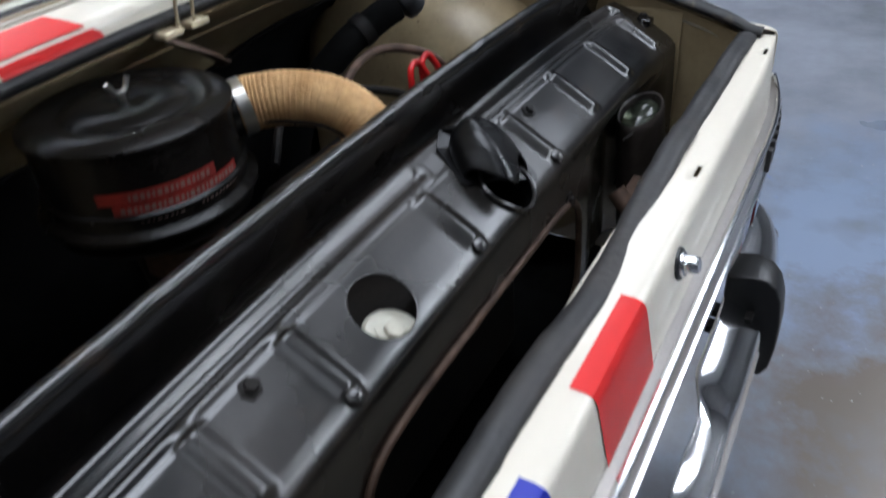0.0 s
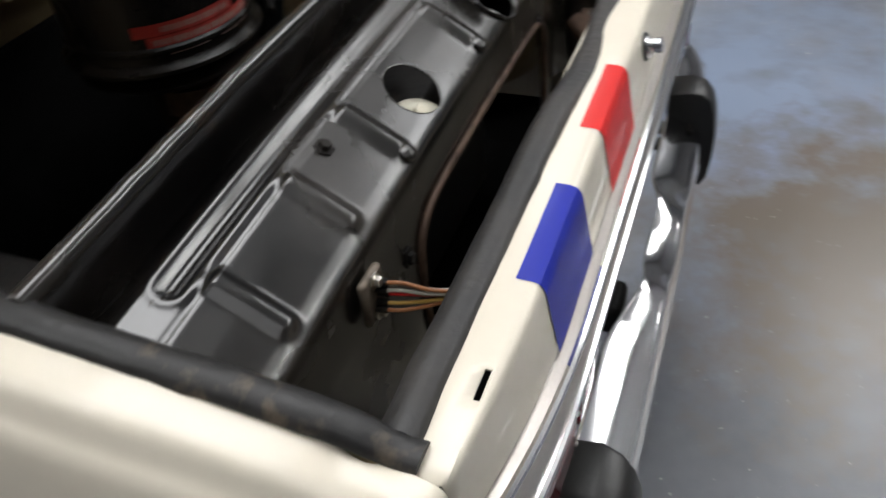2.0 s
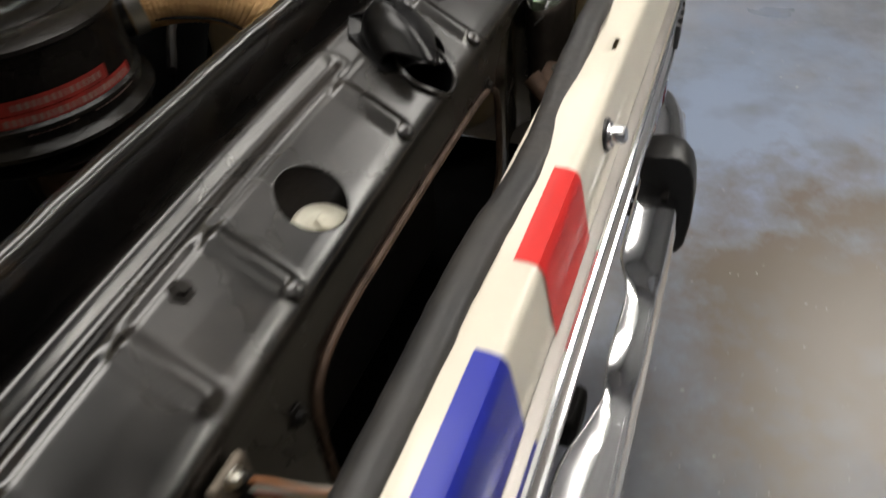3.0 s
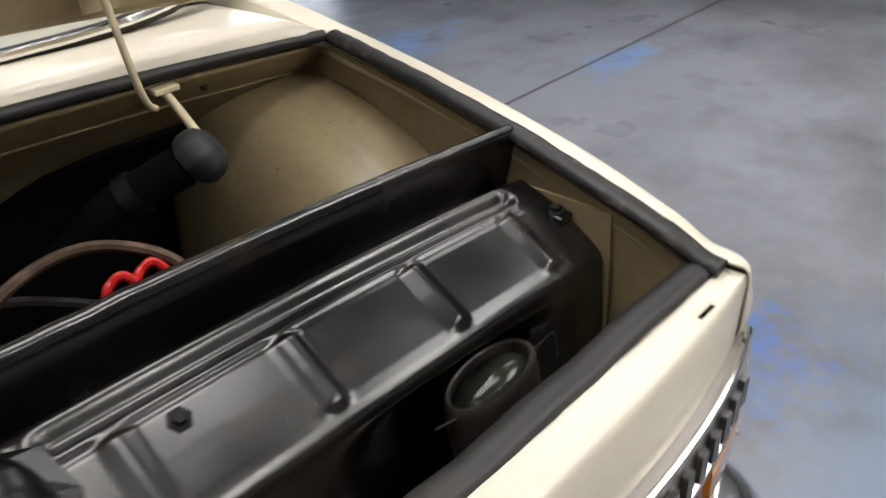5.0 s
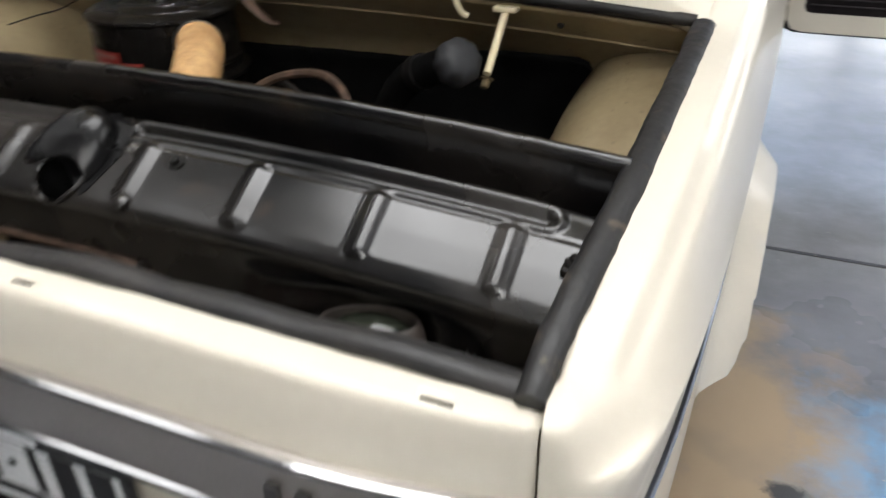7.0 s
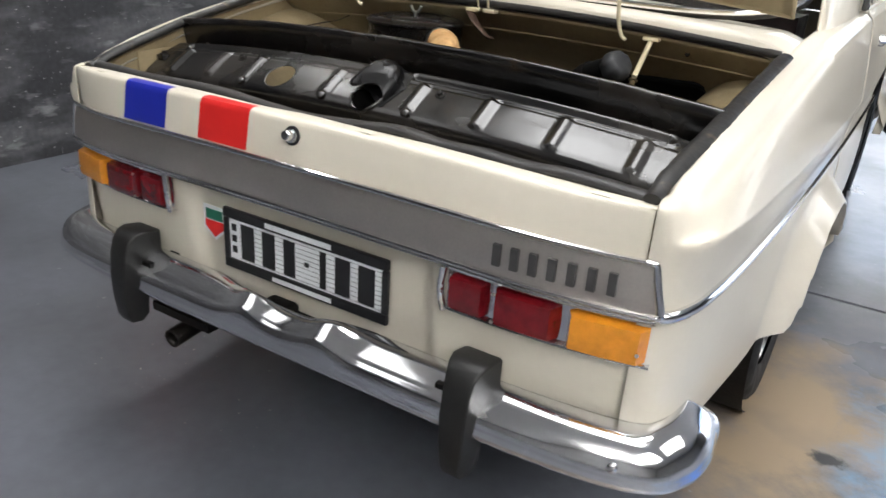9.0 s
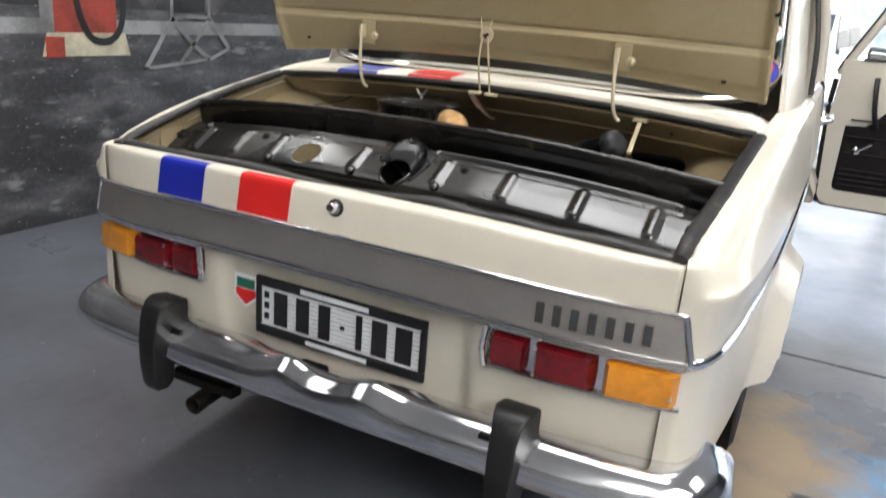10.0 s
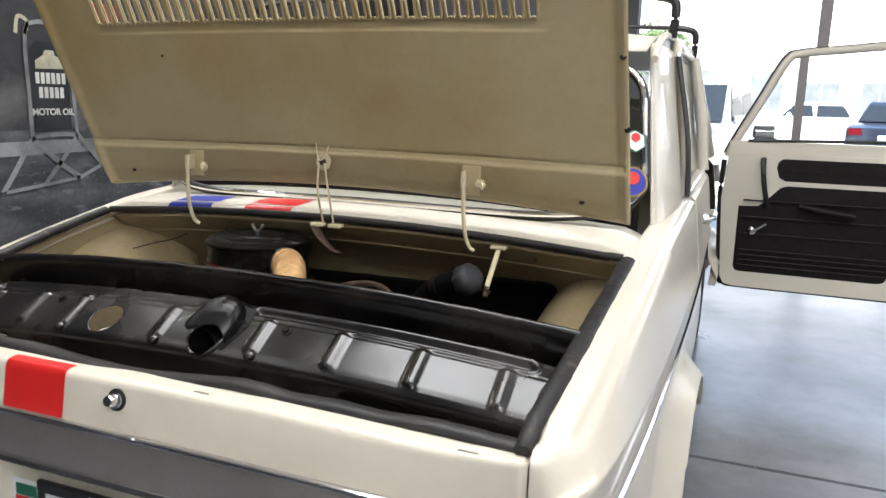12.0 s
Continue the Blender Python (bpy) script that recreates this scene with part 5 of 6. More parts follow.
for x, z, r in ((-0.543, 1.040, 0.0055), (0.556, 1.038, 0.0055), (-0.37, 1.308, 0.0035), (0.640, 1.188, 0.006), (0.629, 1.312, 0.006)):
    u = (x - lid_shift(z)) / lid_x(z)
    part("lid_hole", lathe([(r, 0.0), (r, 0.0008), (0.0, 0.0008)], (0, -1, 0.33), lid_point(u, z, lid_depth(u, z) + 0.0004), 14), M_DARK, lid)

# ---- rear window, roof, pillars ----


def ring_window(y0, z0, y1, z1, hw0, hw1, n=80):
    """A rounded outline in a sloping plane."""
    out = []
    for k in range(n):
        t = k / n * math.tau
        c, s = math.cos(t), math.sin(t)
        u, v = math.copysign(abs(c) ** 0.35, c), math.copysign(abs(s) ** 0.35, s)
        f = (v + 1) / 2
        out.append(Vector((u * (hw0 + (hw1 - hw0) * f), y0 + (y1 - y0) * f + 0.125 * u ** 4 * (1 - 0.35 * f), z0 + (z1 - z0) * f - 0.016 * u * u * (1 - f))))
    return out


W_OUT = ring_window(0.762, 0.992, 0.945, 1.345, 0.652, 0.608)
part("window_rubber", tube(W_OUT + W_OUT[:1], 0.011, straight=True, seg=10), M_RUBBER, car, "black rubber window surround")
part("window_chrome", tube([p + Vector((0, -0.010, 0.004)) for p in W_OUT + W_OUT[:1]], 0.006, straight=True, seg=8), M_CHROME, car, "chrome window surround")
bm = bmesh.new()
bm.faces.new([bm.verts.new(p) for p in W_OUT])
M_WGLASS = mat("dark_window_glass", (0.75, 0.82, 0.80), 0.02, transmission=1.0, var=0.0)
bmesh.ops.triangulate(bm, faces=bm.faces)
part("rear_window", bm, M_WGLASS, car, "curved rear window glass").visible_shadow = False
# stickers inside the rear window's edge
N_ST = Vector((0.55, -1, 0.35)).normalized()
for at, r, m, k in (((0.6185, 0.880, 1.066), 0.034, M_BLUE, 40), ((0.6160, 0.893, 1.154), 0.026, M_WHITE, 6)):
    st = part("window_sticker", lathe([(r, 0.0), (r, 0.0006), (0, 0.0006)], N_ST, at, k), M_WIREY if k > 6 else M_TEAL, car, "small coloured sticker in the rear window")
    part("print", lathe([(r * 0.88, 0.0), (r * 0.88, 0.0006), (0, 0.0006)], N_ST, Vector(at) + N_ST * 0.0012, k), m, st)
    part("print", lathe([(r * 0.42, 0.0), (r * 0.42, 0.0006), (0, 0.0006)], N_ST, Vector(at) + N_ST * 0.0022 + Vector((0, 0, 0.008)), k), M_RED, st)
for s in (1, -1):
    # rear pillar between window, gutter and wing
    rows = []
    for i in range(24):
        f = i / 23
        z = zt(1.0) - 0.03 + (1.375 - zt(1.0) + 0.03) * f
        yb, ye = 0.890 + 0.165 * f, 1.24 + 0.16 * f
        row = []
        for j in range(13):
            g = j / 12
            x = (0.664 - 0.050 * f) + (0.708 - 0.664 - 0.022 * f) * math.sin(g * math.pi / 2)
            row.append(Vector((s * x, yb + (ye - yb) * (1 - math.cos(g * math.pi / 2)) ** 0.8, z)))
        rows.append(row if s < 0 else row[::-1])
    thick(part("rear_pillar", grid(rows), M_CREAM, car, "cream rear pillar"), 0.004, 1)
    # rear side window frame: door frame bars
    part("door_frame", tube([(s * 0.705, 1.30, 0.99), (s * 0.690, 1.36, 1.15), (s * 0.640, 1.45, 1.385), (s * 0.635, 1.7, 1.40), (s * 0.635, 2.15, 1.40)], 0.016, n=40, seg=10), M_CREAM, car, "cream door window frame")
    part("door_frame", tube([(s * 0.712, 2.16, 1.0), (s * 0.690, 2.17, 1.2), (s * 0.645, 2.18, 1.40)], 0.022, n=20, seg=10), M_CREAM, car, "cream centre pillar")
    part("frame_rubber", tube([(s * 0.700, 1.345, 1.0), (s * 0.683, 1.40, 1.15), (s * 0.640, 1.475, 1.355), (s * 0.632, 1.7, 1.375), (s * 0.632, 2.1, 1.375)], 0.008, n=40, seg=8), M_RUBBER, car, "black window channel")
    part("vent_bar", tube([(s * 0.700, 1.56, 1.0), (s * 0.637, 1.60, 1.38)], 0.008, n=6, seg=8), M_RUBBER, car, "black quarter window bar")
    part("frame_chrome", tube([(s * 0.716, 1.26, 1.0), (s * 0.700, 1.31, 1.15), (s * 0.652, 1.40, 1.37)], 0.008, n=24, seg=8), M_CHROME, car, "bright window surround")
    part("frame_rubber", tube([(s * 0.716, 1.235, 1.0), (s * 0.702, 1.285, 1.15), (s * 0.655, 1.37, 1.36)], 0.007, n=24, seg=8), M_RUBBER, car, "black pillar gap")
    bm = bmesh.new()
    bm.faces.new([bm.verts.new((s * x, y, z)) for x, y, z in ((0.698, 1.35, 1.0), (0.698, 2.16, 1.0), (0.638, 2.16, 1.37), (0.638, 1.47, 1.37))])
    part("side_window", bm, M_WGLASS, car, "side window glass").visible_shadow = False
    part("window_sill_strip", tube([(s * 0.712, 1.30, 0.992), (s * 0.716, 1.8, 1.0), (s * 0.716, 2.2, 1.0)], 0.006, n=20, seg=8), M_CHROME, car, "chrome waist strip")
    part("roof_gutter", tube([(s * 0.632, 1.0, 1.335), (s * 0.632, 1.15, 1.395), (s * 0.632, 1.5, 1.415), (s * 0.632, 2.4, 1.42), (s * 0.60, 3.0, 1.36)], 0.009, n=40, seg=8), M_CREAM, car, "cream roof gutter")
    part("windscreen_pillar", tube([(s * 0.70, 3.25, 0.99), (s * 0.66, 3.08, 1.2), (s * 0.60, 2.9, 1.38)], 0.022, n=16, seg=10), M_CREAM, car, "cream windscreen pillar")
rows = []
for i in range(33):
    y = 0.99 + 2.02 * i / 32
    row = []
    for j in range(25):
        u = -1 + 2 * j / 24
        edge = lerp(y, (0.99, 1.1, 1.5, 2.4, 3.01), (1.350, 1.39, 1.41, 1.415, 1.36))
        row.append(Vector((u * lerp(y, (0.99, 1.2, 2.4, 3.01), (0.615, 0.628, 0.63, 0.60)), y, edge + 0.045 * (1 - u * u) * sstep(0.97, 1.35, y))))
    rows.append(row)
thick(part("roof", grid(rows), M_CREAM, car, "cream roof"), 0.004, -1)
# roof rack feet
for y in (1.30, 2.2):
    for s in (1, -1):
        part("rack_foot", tube([(s * 0.640, y, 1.405), (s * 0.645, y, 1.46), (s * 0.635, y, 1.50), (s * 0.57, y, 1.515)], 0.012, n=20, seg=8), M_PLATEBK, car, "black roof rack clamp")
    part("rack_bar", tube([(-0.57, y, 1.515), (0, y, 1.53), (0.57, y, 1.515)], 0.008, n=12, seg=8), M_PLATEBK, car, "black roof rack bar")
# bonnet and floor pan close the body
rows = []
for i in range(20):
    y = 3.1 + 1.05 * i / 19
    rows.append([Vector((u * lerp(y, (3.1, 3.7, 4.15), (0.70, 0.68, 0.60)), y, zt(y) - 0.01 + 0.02 * (1 - u * u))) for u in np.linspace(-1, 1, 15)])
part("bonnet", grid(rows), M_CREAM, car, "cream bonnet")
part("nose", box(-0.62, 0.62, 4.08, 4.14, 0.30, 0.80), M_CREAM, car)
part("floor_pan", box(-0.66, 0.66, 0.70, 4.05, 0.24, 0.28), M_DARK, car, smooth=False)
part("rear_seat_back", box(-0.60, 0.60, 1.05, 1.2, 0.5, 0.98), M_VINYL, car, "dark rear seat back")
# door handles
for s in (1, -1):
    h = part("door_handle", tube([(s * 0.756, 1.44, 0.915), (s * 0.778, 1.45, 0.918), (s * 0.783, 1.48, 0.920), (s * 0.782, 1.54, 0.922), (s * 0.768, 1.57, 0.922)], 0.008, n=26, seg=10), M_CHROME, car, "chrome door handle")
    part("handle_button", lathe([(0.016, 0), (0.015, 0.012), (0.009, 0.014), (0.009, 0.022), (0, 0.023)], (s, 0, 0), (s * 0.754, 1.455, 0.916), 20), M_CHROME, h)

# ---- wheels ----
for s in (1, -1):
    for wy in (WHEEL_Y, WHEEL_Y + 2.27):
        w = part("wheel", bmesh.new(), M_TYRE, car, "steel wheel with black tyre")
        c = (s * 0.645, wy, 0.295)
        part("tyre", lathe([(0.19, -0.068), (0.23, -0.076), (0.27, -0.076), (0.287, -0.066), (0.294, -0.05), (0.2945, 0.05), (0.287, 0.066), (0.27, 0.076), (0.23, 0.076), (0.19, 0.068)], (s, 0, 0), c, 64), M_TYRE, w, "black tyre")
        part("rim", lathe([(0.19, 0.06), (0.18, 0.05), (0.165, 0.045), (0.14, 0.015), (0.10, 0.03), (0.06, 0.035), (0, 0.036)], (s, 0, 0), c, 48), M_STEEL, w, "silver steel rim")
        part("arch_liner", lathe([(0.335, -0.12), (0.335, 0.085)], (s, 0, 0), (s * 0.63, wy, 0.31), 40), M_DARK, car)

# ---- open front door ----
door = part("front_door", bmesh.new(), M_CREAM, car, "open cream front door with black vinyl trim and chrome crank")
DY = 3.08
outer = [(0.80, 0.42), (0.82, 0.385), (0.86, 0.375), (1.50, 0.375), (1.60, 0.375), (1.64, 0.39), (1.655, 0.43), (1.66, 1.02), (0.79, 1.02), (0.775, 0.80)]
bm = bmesh.new()
ring0 = [bm.verts.new((x, DY, z)) for x, z in outer]
bm.faces.new(ring0)
dpanel = part("door_shell", bm, M_CREAM, door, "cream steel door shell", smooth=False)
thick(dpanel, 0.045, 1.0)
part("door_gasket", tube([(x, DY + 0.02, z) for x, z in ((0.772, 0.98), (0.768, 0.80), (0.795, 0.42), (0.82, 0.378), (0.87, 0.367), (1.2, 0.366), (1.58, 0.366), (1.64, 0.38), (1.66, 0.44))], 0.012, n=70, seg=8), M_RUBBER, door, "black door gasket")
fr = [(0.785, 1.00), (0.82, 1.08), (0.90, 1.24), (1.00, 1.44), (1.06, 1.475), (1.20, 1.49), (1.45, 1.51), (1.60, 1.50), (1.635, 1.44), (1.655, 1.0)]
part("window_frame", tube([(x, DY - 0.012, z) for x, z in fr], 0.018, n=70, seg=10, squash=1.0, up=(0, 1, 0)), M_CREAM, door, "cream door window frame")
part("frame_gasket", tube([(x - 0.012 * (x < 1.1), DY + 0.012, z + 0.014) for x, z in fr], 0.010, n=70, seg=8), M_RUBBER, door, "black gasket")
part("sill_rail", box(0.79, 1.655, DY - 0.035, DY + 0.03, 1.00, 1.075), M_CREAM, door)
part("inner_gasket", tube([(0.87, DY - 0.036, 1.078), (1.65, DY - 0.036, 1.098)], 0.007, n=6, seg=8), M_RUBBER, door)


def trim(pts, d, name, label, material=M_VINYL):
    bm = bmesh.new()
    bm.faces.new([bm.verts.new((x, DY - d, z)) for x, z in pts])
    ob = part(name, bm, material, door, label, smooth=False)
    thick(ob, 0.012, -1)
    return rounded(ob, 0.003)


trim([(0.855, 0.77), (0.855, 0.475), (0.865, 0.455), (0.885, 0.45), (1.48, 0.45), (1.505, 0.46), (1.515, 0.485), (1.515, 0.875), (1.06, 0.875), (1.03, 0.865), (0.985, 0.815), (0.965, 0.79), (0.94, 0.775)], 0.046, "trim_panel", "black quilted vinyl door trim")
trim([(1.01, 0.985), (1.005, 0.955), (1.02, 0.91), (1.05, 0.895), (1.62, 0.895), (1.62, 1.0), (1.03, 1.0)], 0.046, "upper_trim", "black vinyl upper door trim")
for z in (0.945,):
    part("trim_seam", box(1.02, 1.62, DY - 0.0595, DY - 0.057, z - 0.002, z + 0.002), M_DARK, door, smooth=False)
for z in (0.80, 0.72, 0.64, 0.56, 0.535, 0.51, 0.485):
    part("trim_rib", tube([(0.875, DY - 0.058, z), (1.50, DY - 0.058, z)], 0.004, n=4, seg=6), M_VINYL, door)
part("pull_strap", tube([(0.945, DY - 0.05, 1.0), (0.95, DY - 0.075, 0.93), (0.965, DY - 0.075, 0.84), (0.985, DY - 0.055, 0.77)], 0.012, n=20, seg=8), M_PLATEBK, door, "black pull strap")
part("arm_rest", tube([(1.12, DY - 0.065, 0.785), (1.20, DY - 0.09, 0.775), (1.35, DY - 0.085, 0.755)], 0.016, n=16, seg=10), M_VINYL, door, "black vinyl arm rest")
crank = part("window_crank", lathe([(0.018, 0), (0.018, 0.014), (0.010, 0.018), (0, 0.018)], (0, -1, 0), (0.925, DY - 0.056, 0.655), 20), M_CHROME, door, "chrome window crank")
part("crank_arm", tube([(0.925, DY - 0.076, 0.655), (0.955, DY - 0.082, 0.675), (0.985, DY - 0.088, 0.698)], 0.008, n=10, seg=8), M_CHROME, crank)
bm = bmesh.new()
bm.faces.new([bm.verts.new((x, DY + 0.005, z)) for x, z in fr])
part("door_glass", bm, M_GLASS, door, "clear door glass").visible_shadow = False
mir = part("wing_mirror", tube([(0.90, DY + 0.35, 1.10), (0.96, DY + 0.36, 1.10), (1.0, DY + 0.36, 1.10)], 0.038, n=10, seg=14), M_CHROME, car, "chrome wing mirror")
part("mirror_stalk", tube([(0.74, 3.40, 0.97), (0.82, 3.42, 1.02), (0.92, DY + 0.36, 1.08)], 0.006, n=12, seg=8), M_CHROME, mir)

# ---- mural on the wall: flat painted shapes ----
M_PUMP = mat("mural_red", (0.32, 0.045, 0.03), 0.5, var=0.25, scale=6, tint=(0.16, 0.03, 0.02))
M_MBLACK = mat("mural_black", (0.017, 0.017, 0.019), 0.55, var=0.3, scale=6)
M_MGREY = mat("mural_grey", (0.29, 0.29, 0.295), 0.55, var=0.25, scale=5, tint=(0.13, 0.13, 0.13))
M_MWORD = mat("mural_white", (0.66, 0.65, 0.60), 0.55, var=0.12, scale=9)
M_MSHOP = mat("mural_shop_fronts", (0.030, 0.029, 0.031), 0.55, var=0.35, scale=2.4, tint=(0.13, 0.125, 0.125), mask=(0.50, 0.66), detail=9.0, fine=18)
M_MCREAM = mat("mural_cream", (0.50, 0.46, 0.34), 0.55, var=0.2, scale=8)


def flat(name, pts, d, material, parent, label=""):
    """A flat painted shape on the west wall: points (y, z), d metres off the wall."""
    bm = bmesh.new()
    bm.faces.new([bm.verts.new((WX0 + d, y, z)) for y, z in pts])
    bmesh.ops.recalc_face_normals(bm, faces=bm.faces)
    ob = part(name, bm, material, parent, label, smooth=False)
    return ob


def stroke(name, pts, w, d, material, parent, n=30, label=""):
    path = smooth_path([(0, y, z) for y, z in pts], n)
    rows = []
    for i, c in enumerate(path):
        t = (path[min(i + 1, n - 1)] - path[max(i - 1, 0)]).normalized()
        s = Vector((0, -t.z, t.y)) * w / 2
        rows.append([Vector((WX0 + d, (c + s).y, (c + s).z)), Vector((WX0 + d, (c - s).y, (c - s).z))])
    return part(name, grid(rows), material, parent, label, smooth=False)


mural = thing("mural", "black and white mural with red petrol pumps and oil sign", "mural", at=(0, 0, 0))
# far shop fronts above the road, and the kerb line
flat("shop_front", [(0.2, 1.02), (6.9, 1.06), (6.9, 3.2), (0.2, 3.2)], 0.002, M_MSHOP, mural)
flat("kerb", [(0.2, 0.90), (6.9, 0.92), (6.9, 0.99), (0.2, 0.97)], 0.003, M_MGREY, mural)
for i in range(9):
    y = 2.5 + i * 0.52
    flat("shop_window", [(y, 1.15), (y + 0.34, 1.15), (y + 0.34, 1.62), (y, 1.62)], 0.003, M_MGREY if i % 3 == 0 else M_MURAL, mural)
# pump body, plinth and hose
for y0 in (1.22,):
    flat("pump_plinth", [(y0, 0.80), (y0 + 0.50, 0.80), (y0 + 0.47, 0.91), (y0 + 0.03, 0.91)], 0.004, M_MCREAM, mural, "pale painted plinth")
    flat("pump_plinth", [(y0 + 0.02, 0.795), (y0 + 0.12, 0.795), (y0 + 0.12, 0.89), (y0 + 0.02, 0.89)], 0.0045, M_PUMP, mural)
    flat("pump_body", [(y0 + 0.06, 0.91), (y0 + 0.42, 0.91), (y0 + 0.42, 1.9), (y0 + 0.06, 1.9)], 0.005, M_PUMP, mural, "painted red petrol pump")
    flat("pump_panel", [(y0 + 0.0, 0.91), (y0 + 0.07, 0.91), (y0 + 0.07, 1.9), (y0 + 0.0, 1.9)], 0.006, M_MGREY, mural)
    stroke("pump_hose", [(y0 + 0.20, 1.8), (y0 + 0.18, 1.2), (y0 + 0.24, 0.92), (y0 + 0.36, 0.87), (y0 + 0.45, 0.96), (y0 + 0.46, 1.2), (y0 + 0.40, 1.36), (y0 + 0.34, 1.28)], 0.035, 0.007, M_MBLACK, mural, 50, "painted black hose")
flat("pump_body", [(2.36, 1.18), (2.62, 1.18), (2.62, 1.7), (2.36, 1.7)], 0.005, M_PUMP, mural, "painted red petrol pump")
# sign board on its stand


def rails(pts, w=0.022):
    return stroke("stand_rail", pts, w, 0.009, M_MGREY, mural, 14)


flat("sign_board", [(2.02, 1.02), (2.25, 1.03), (2.25, 1.43), (2.21, 1.47), (2.06, 1.47), (2.02, 1.43)], 0.006, M_MBLACK, mural, "painted dark oil sign board")
flat("sign_can", [(2.05, 1.335), (2.22, 1.34), (2.22, 1.385), (2.17, 1.405), (2.165, 1.43), (2.11, 1.43), (2.10, 1.405), (2.05, 1.375)], 0.007, M_MCREAM, mural, "pale oil can silhouette")
for n, y0, y1, z in ((6, 2.045, 2.235, 1.262), (5, 2.060, 2.220, 1.190)):
    for k in range(n):
        a = y0 + (y1 - y0) * k / n
        w = (y1 - y0) / n * 0.72
        flat("word_bar", [(a, z), (a + w, z + 0.001), (a + w, z + 0.056), (a, z + 0.055)], 0.008, M_MWORD, mural)
txt = bpy.data.curves.new("sign_words", "FONT")
txt.body, txt.size, txt.align_x, txt.extrude, txt.offset = "MOTOR OIL", 0.047, "CENTER", 0.0008, 0.0011
to = new("sign_words", txt)
to.matrix_world = Matrix.Translation((WX0 + 0.009, 2.14, 1.105)) @ Matrix(((0, 0, 1, 0), (1, 0, 0, 0), (0, 1, 0, 0), (0, 0, 0, 1)))
txt.materials.append(M_MWORD)
to.parent = mural
rails([(2.0, 0.99), (2.0, 1.25), (2.0, 1.50), (2.05, 1.56), (2.20, 1.56), (2.26, 1.50), (2.27, 1.25), (2.28, 1.0)])
rails([(2.0, 0.99), (2.14, 1.005), (2.28, 1.0)])
rails([(2.0, 0.99), (1.90, 0.85), (1.81, 0.73)], 0.028)
rails([(2.0, 0.99), (2.15, 0.86), (2.28, 0.77)], 0.028)
rails([(2.28, 1.0), (2.18, 0.88), (2.06, 0.76)], 0.024)
rails([(2.28, 1.0), (2.36, 0.92), (2.44, 0.83)], 0.028)
rails([(1.81, 0.73), (2.05, 0.75), (2.28, 0.77)], 0.018)
rails([(2.28, 0.77), (2.36, 0.80), (2.44, 0.83)], 0.02)
stroke("can_handle", [(1.95, 1.50), (1.97, 1.58), (2.02, 1.56), (2.0, 1.50)], 0.02, 0.009, M_MCREAM, mural, 16)

# ---- through the open front ----
M_POST = mat("dark_steel_post", (0.05, 0.045, 0.045), 0.5, var=0.1)
for x in (1.62, 4.6):
    p = part("front_post", box(x - 0.06, x + 0.06, 8.95, 9.07, -0.015, 3.1), M_POST, smooth=False)
    tagged(p, "dark steel post of the shop front", "post", "front posts", "structure")

M_SILVER = mat("silver_car_paint", (0.42, 0.43, 0.44), 0.3, metal=0.5, coat=0.6, var=0.03)
M_DKBLUE = mat("dark_blue_car_paint", (0.02, 0.025, 0.045), 0.25, coat=0.7, var=0.05)
M_WHITEC = mat("white_car_paint", (0.75, 0.75, 0.75), 0.3, coat=0.6, var=0.02)
M_CARGLASS = mat("car_window", (0.02, 0.025, 0.03), 0.06, var=0.05, spec=0.6)


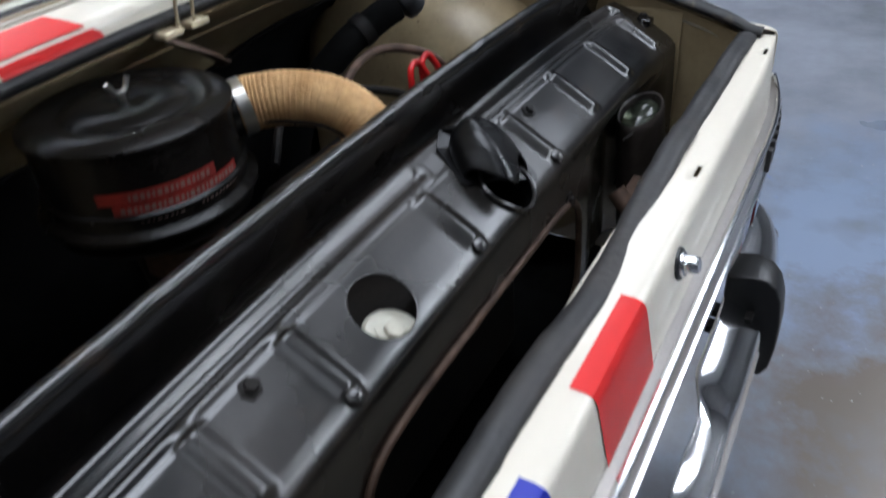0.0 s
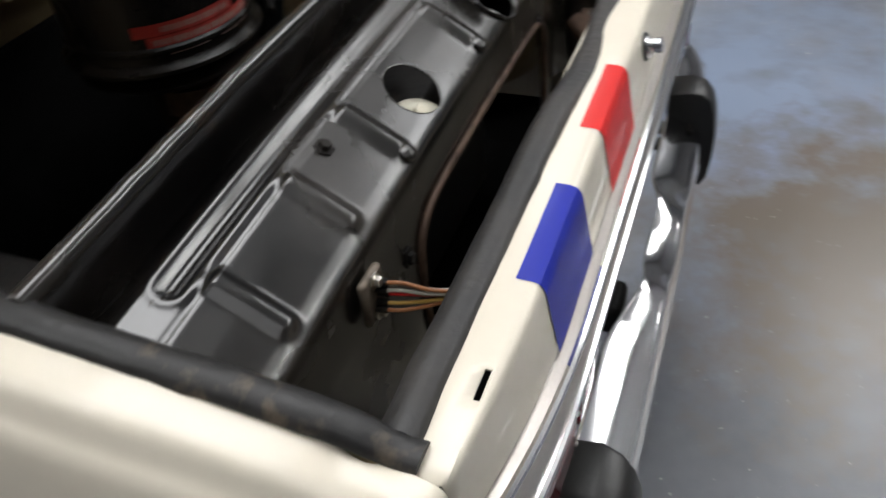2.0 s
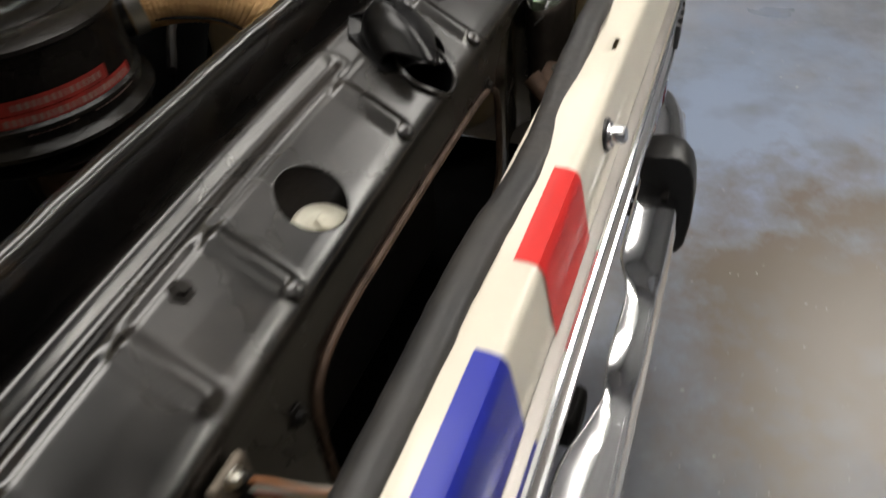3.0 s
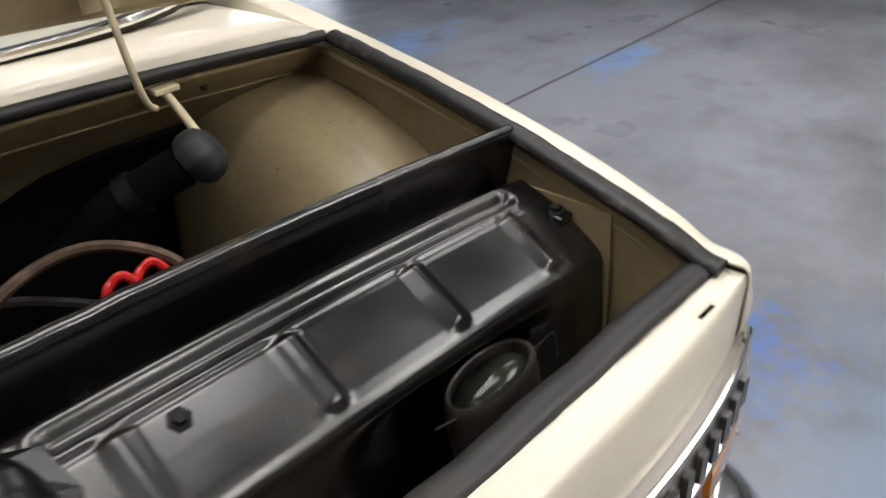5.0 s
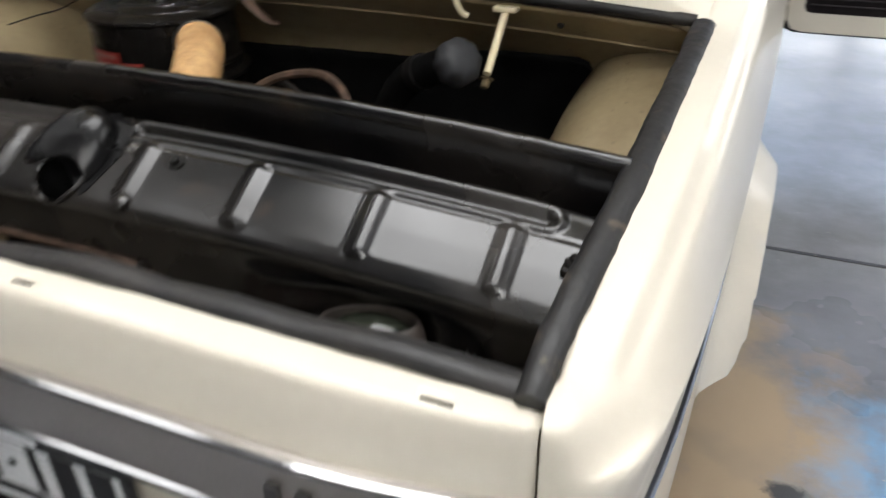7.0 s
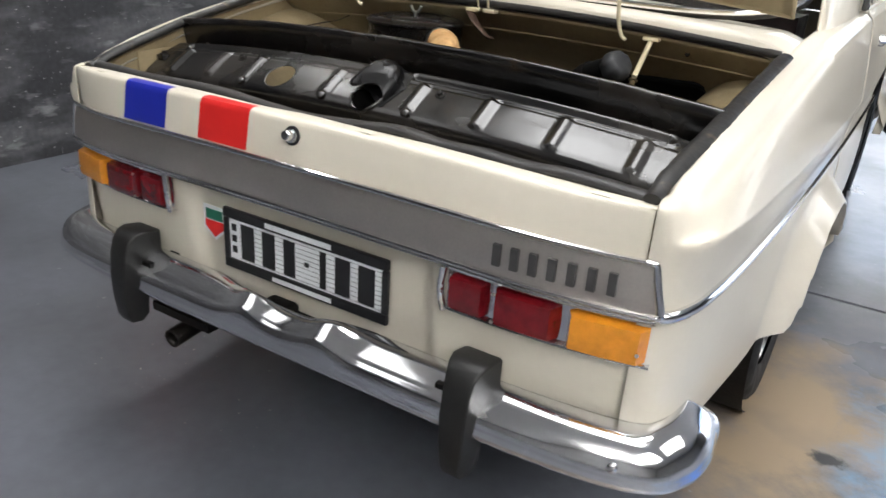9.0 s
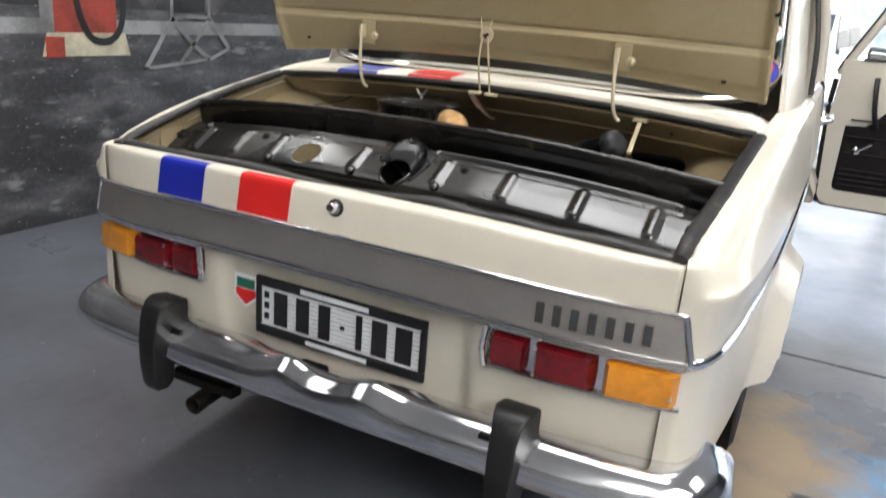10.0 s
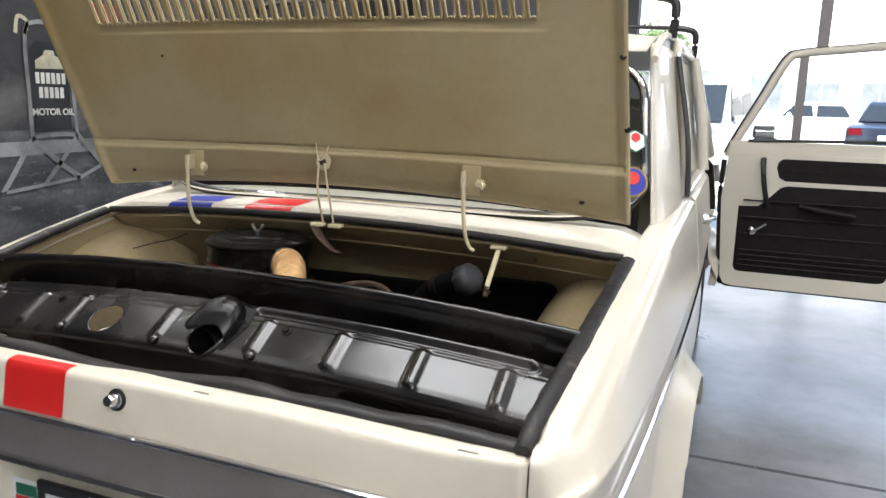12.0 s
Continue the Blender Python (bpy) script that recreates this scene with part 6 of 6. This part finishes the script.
def parked_car(label, at, turn, paint, L=4.3, W=1.72, H=1.45):
    """A parked car, nose towards its own +y."""
    t = thing("parked_car", label, "car", "parked cars", at=at)
    t.rotation_euler = (0, 0, radians(turn))
    h = H
    prof = [(-L / 2, 0.30), (-L / 2 - 0.02, 0.55), (-L / 2 + 0.03, 0.86), (-L / 2 + 0.35, 0.95), (-0.75, 0.97), (0.7, 0.96), (1.2, 0.92), (L / 2 - 0.15, 0.78), (L / 2, 0.60), (L / 2, 0.30), (0, 0.24)]
    rows = []
    for u, k in ((-1, 0.0), (-0.98, 0.03), (-0.9, 0.06), (0.9, 0.06), (0.98, 0.03), (1, 0.0)):
        rows.append([Vector((u * W / 2, y * (0.97 + k / 2), 0.6 + (z - 0.6) * (0.94 + k))) for y, z in prof])
    bm = grid(rows, close_v=True)
    bm.verts.ensure_lookup_table()
    n = len(prof)
    bm.faces.new([bm.verts[i] for i in range(n)])
    bm.faces.new([bm.verts[5 * n + i] for i in range(n)][::-1])
    body = part("body", bm, paint, t)
    cab = [(-1.45, 0.94), (-1.0, h - 0.06), (-0.75, h), (0.15, h), (0.45, h - 0.06), (1.15, 0.93)]
    rows = []
    for u in (-1, -0.97, 0.97, 1):
        rows.append([Vector((u * (W / 2 - 0.04 - 0.16 * (z - 0.93) / (h - 0.93)), y * (1.0 if abs(u) < 0.98 else 0.985), z if abs(u) < 0.98 else z - 0.02)) for y, z in cab])
    bm = grid(rows)
    bm.verts.ensure_lookup_table()
    bm.faces.new([bm.verts[i] for i in range(6)])
    bm.faces.new([bm.verts[18 + i] for i in range(6)][::-1])
    part("cabin", bm, paint, body)
    for y0, z0, y1, z1, nm in ((-1.47, 0.99, -1.06, h - 0.10, "rear_window"), (1.12, 0.99, 0.50, h - 0.10, "windscreen")):
        o = 0.02 if y0 > 0 else -0.02
        bm = bmesh.new()
        bm.faces.new([bm.verts.new(q) for q in ((-W / 2 + 0.13, y0 + o, z0), (W / 2 - 0.13, y0 + o, z0), (W / 2 - 0.24, y1 + o, z1), (-W / 2 + 0.24, y1 + o, z1))])
        part(nm, bm, M_CARGLASS, t, smooth=False)
    for s in (1, -1):
        for ya, yb in ((-1.0, -0.18), (-0.10, 0.72)):
            bm = bmesh.new()
            bm.faces.new([bm.verts.new((s * (W / 2 - 0.025 - 0.16 * (z - 0.93) / (h - 0.93)), y, z)) for y, z in ((ya - 0.15 * (ya < -0.5), 1.0), (yb + 0.12 * (yb > 0), 1.0), (yb - 0.22 * (yb > 0), h - 0.10), (ya + 0.08, h - 0.10))])
            part("side_window", bm, M_CARGLASS, t, smooth=False)
        part("door_mirror", tube([(s * (W / 2 - 0.02), 0.62, 1.02), (s * (W / 2 + 0.14), 0.60, 1.05)], 0.07, n=6, seg=10), paint, t)
        part("tail_light", box(s * (W / 2 - 0.20) - 0.13, s * (W / 2 - 0.20) + 0.13, -L / 2 - 0.035, -L / 2 + 0.1, 0.70, 0.84), M_LENSRED, t, smooth=False)
        part("headlight", box(s * (W / 2 - 0.25) - 0.15, s * (W / 2 - 0.25) + 0.15, L / 2 - 0.12, L / 2 + 0.01, 0.60, 0.74), M_CARGLASS, t, smooth=False)
        for y in (-L / 2 + 0.75, L / 2 - 0.80):
            w = part("wheel", lathe([(0.17, -0.09), (0.29, -0.09), (0.315, -0.05), (0.315, 0.06), (0.29, 0.09), (0.19, 0.09)], (s, 0, 0), (s * (W / 2 - 0.10), y, 0.315), 32), M_TYRE, t)
            part("rim", lathe([(0.19, 0.085), (0.16, 0.06), (0.05, 0.07), (0, 0.07)], (s, 0, 0), (s * (W / 2 - 0.10), y, 0.315), 24), M_STEEL, w)
    part("bumper", box(-W / 2 + 0.05, W / 2 - 0.05, -L / 2 - 0.06, -L / 2 + 0.1, 0.36, 0.56), paint, t)
    part("number_plate", box(-0.19, 0.19, -L / 2 - 0.07, -L / 2 - 0.055, 0.60, 0.71), M_WHITE, t, smooth=False)
    return t


parked_car("silver parked car outside the shop front", (0.05, 14.2, -0.015), 168, M_SILVER, W=1.74, H=1.72)
parked_car("dark blue parked sedan with red tail lights", (4.6, 15.0, -0.015), -22, M_DKBLUE)
parked_car("white parked sedan beyond the forecourt", (3.0, 19.5, -0.015), 80, M_WHITEC)
parked_car("white parked sedan with dark windows", (5.6, 11.4, -0.015), -40, M_WHITEC)

M_PALEGLASS = mat("pale_blinds_behind_glass", (0.40, 0.43, 0.45), 0.15, var=0.15, scale=1.5)
# pale building across the street
bld = thing("far_building", "pale sunlit two storey building across the street", "building", at=(2.0, 34.0, 0))
part("wall", box(-26, 26, 0, 8, -0.02, 9.0), M_FACADE, bld, smooth=False)
part("roof", box(-26.5, 26.5, -0.5, 8.5, 9.0, 9.4), M_CONC, bld, smooth=False)
part("awning", box(-26, 26, -1.6, 0, 3.3, 3.6), M_FACADE, bld, smooth=False)
for i in range(-8, 9):
    for z in (1.0, 5.0):
        w = part("window", box(i * 3.0 - 0.9, i * 3.0 + 0.9, -0.04, 0.02, z, z + 1.7), M_PALEGLASS, bld, smooth=False)
        part("frame", box(i * 3.0 - 0.04, i * 3.0 + 0.04, -0.08, -0.04, z, z + 1.7), M_WHITE, w, smooth=False)


def tree(at, h, r, seed):
    rnd = random.Random(seed)
    t = thing("tree", "leafy green street tree with an uneven crown", "tree", "street trees", at=at)
    part("trunk", tube([(0, 0, -0.02), (0.05, 0.02, h * 0.3), (-0.05, 0, h * 0.6)], lambda u: 0.14 * (1 - 0.6 * u), n=10, seg=8), M_RUST, t)
    bm = bmesh.new()
    for k in range(5):
        a = k * 1.26
        tube([(0, 0, h * 0.45), (math.cos(a) * r * 0.4, math.sin(a) * r * 0.4, h * 0.65), (math.cos(a) * r * 0.8, math.sin(a) * r * 0.8, h * 0.8)], 0.04, n=6, seg=5, bm=bm)
    part("limb", bm, M_RUST, t)
    bm = bmesh.new()
    for k in range(2600):
        a, b, c = rnd.gauss(0, 0.42), rnd.gauss(0, 0.42), rnd.gauss(0, 0.36)
        p = Vector((a * r, b * r, h * 0.72 + c * r * 0.9))
        d1 = Vector((rnd.uniform(-1, 1), rnd.uniform(-1, 1), rnd.uniform(-1, 1))).normalized() * 0.14
        d2 = d1.cross(Vector((rnd.uniform(-1, 1), rnd.uniform(-1, 1), rnd.uniform(-1, 1)))).normalized() * 0.08
        bm.faces.new([bm.verts.new(q) for q in (p - d1, p + d2, p + d1, p - d2)])
    part("crown", bm, M_LEAF, t, smooth=False)
    return t


tree((-2.7, 33.0, 0), 4.9, 1.0, 5)
tree((11.5, 31.0, 0), 5.6, 1.9, 8)
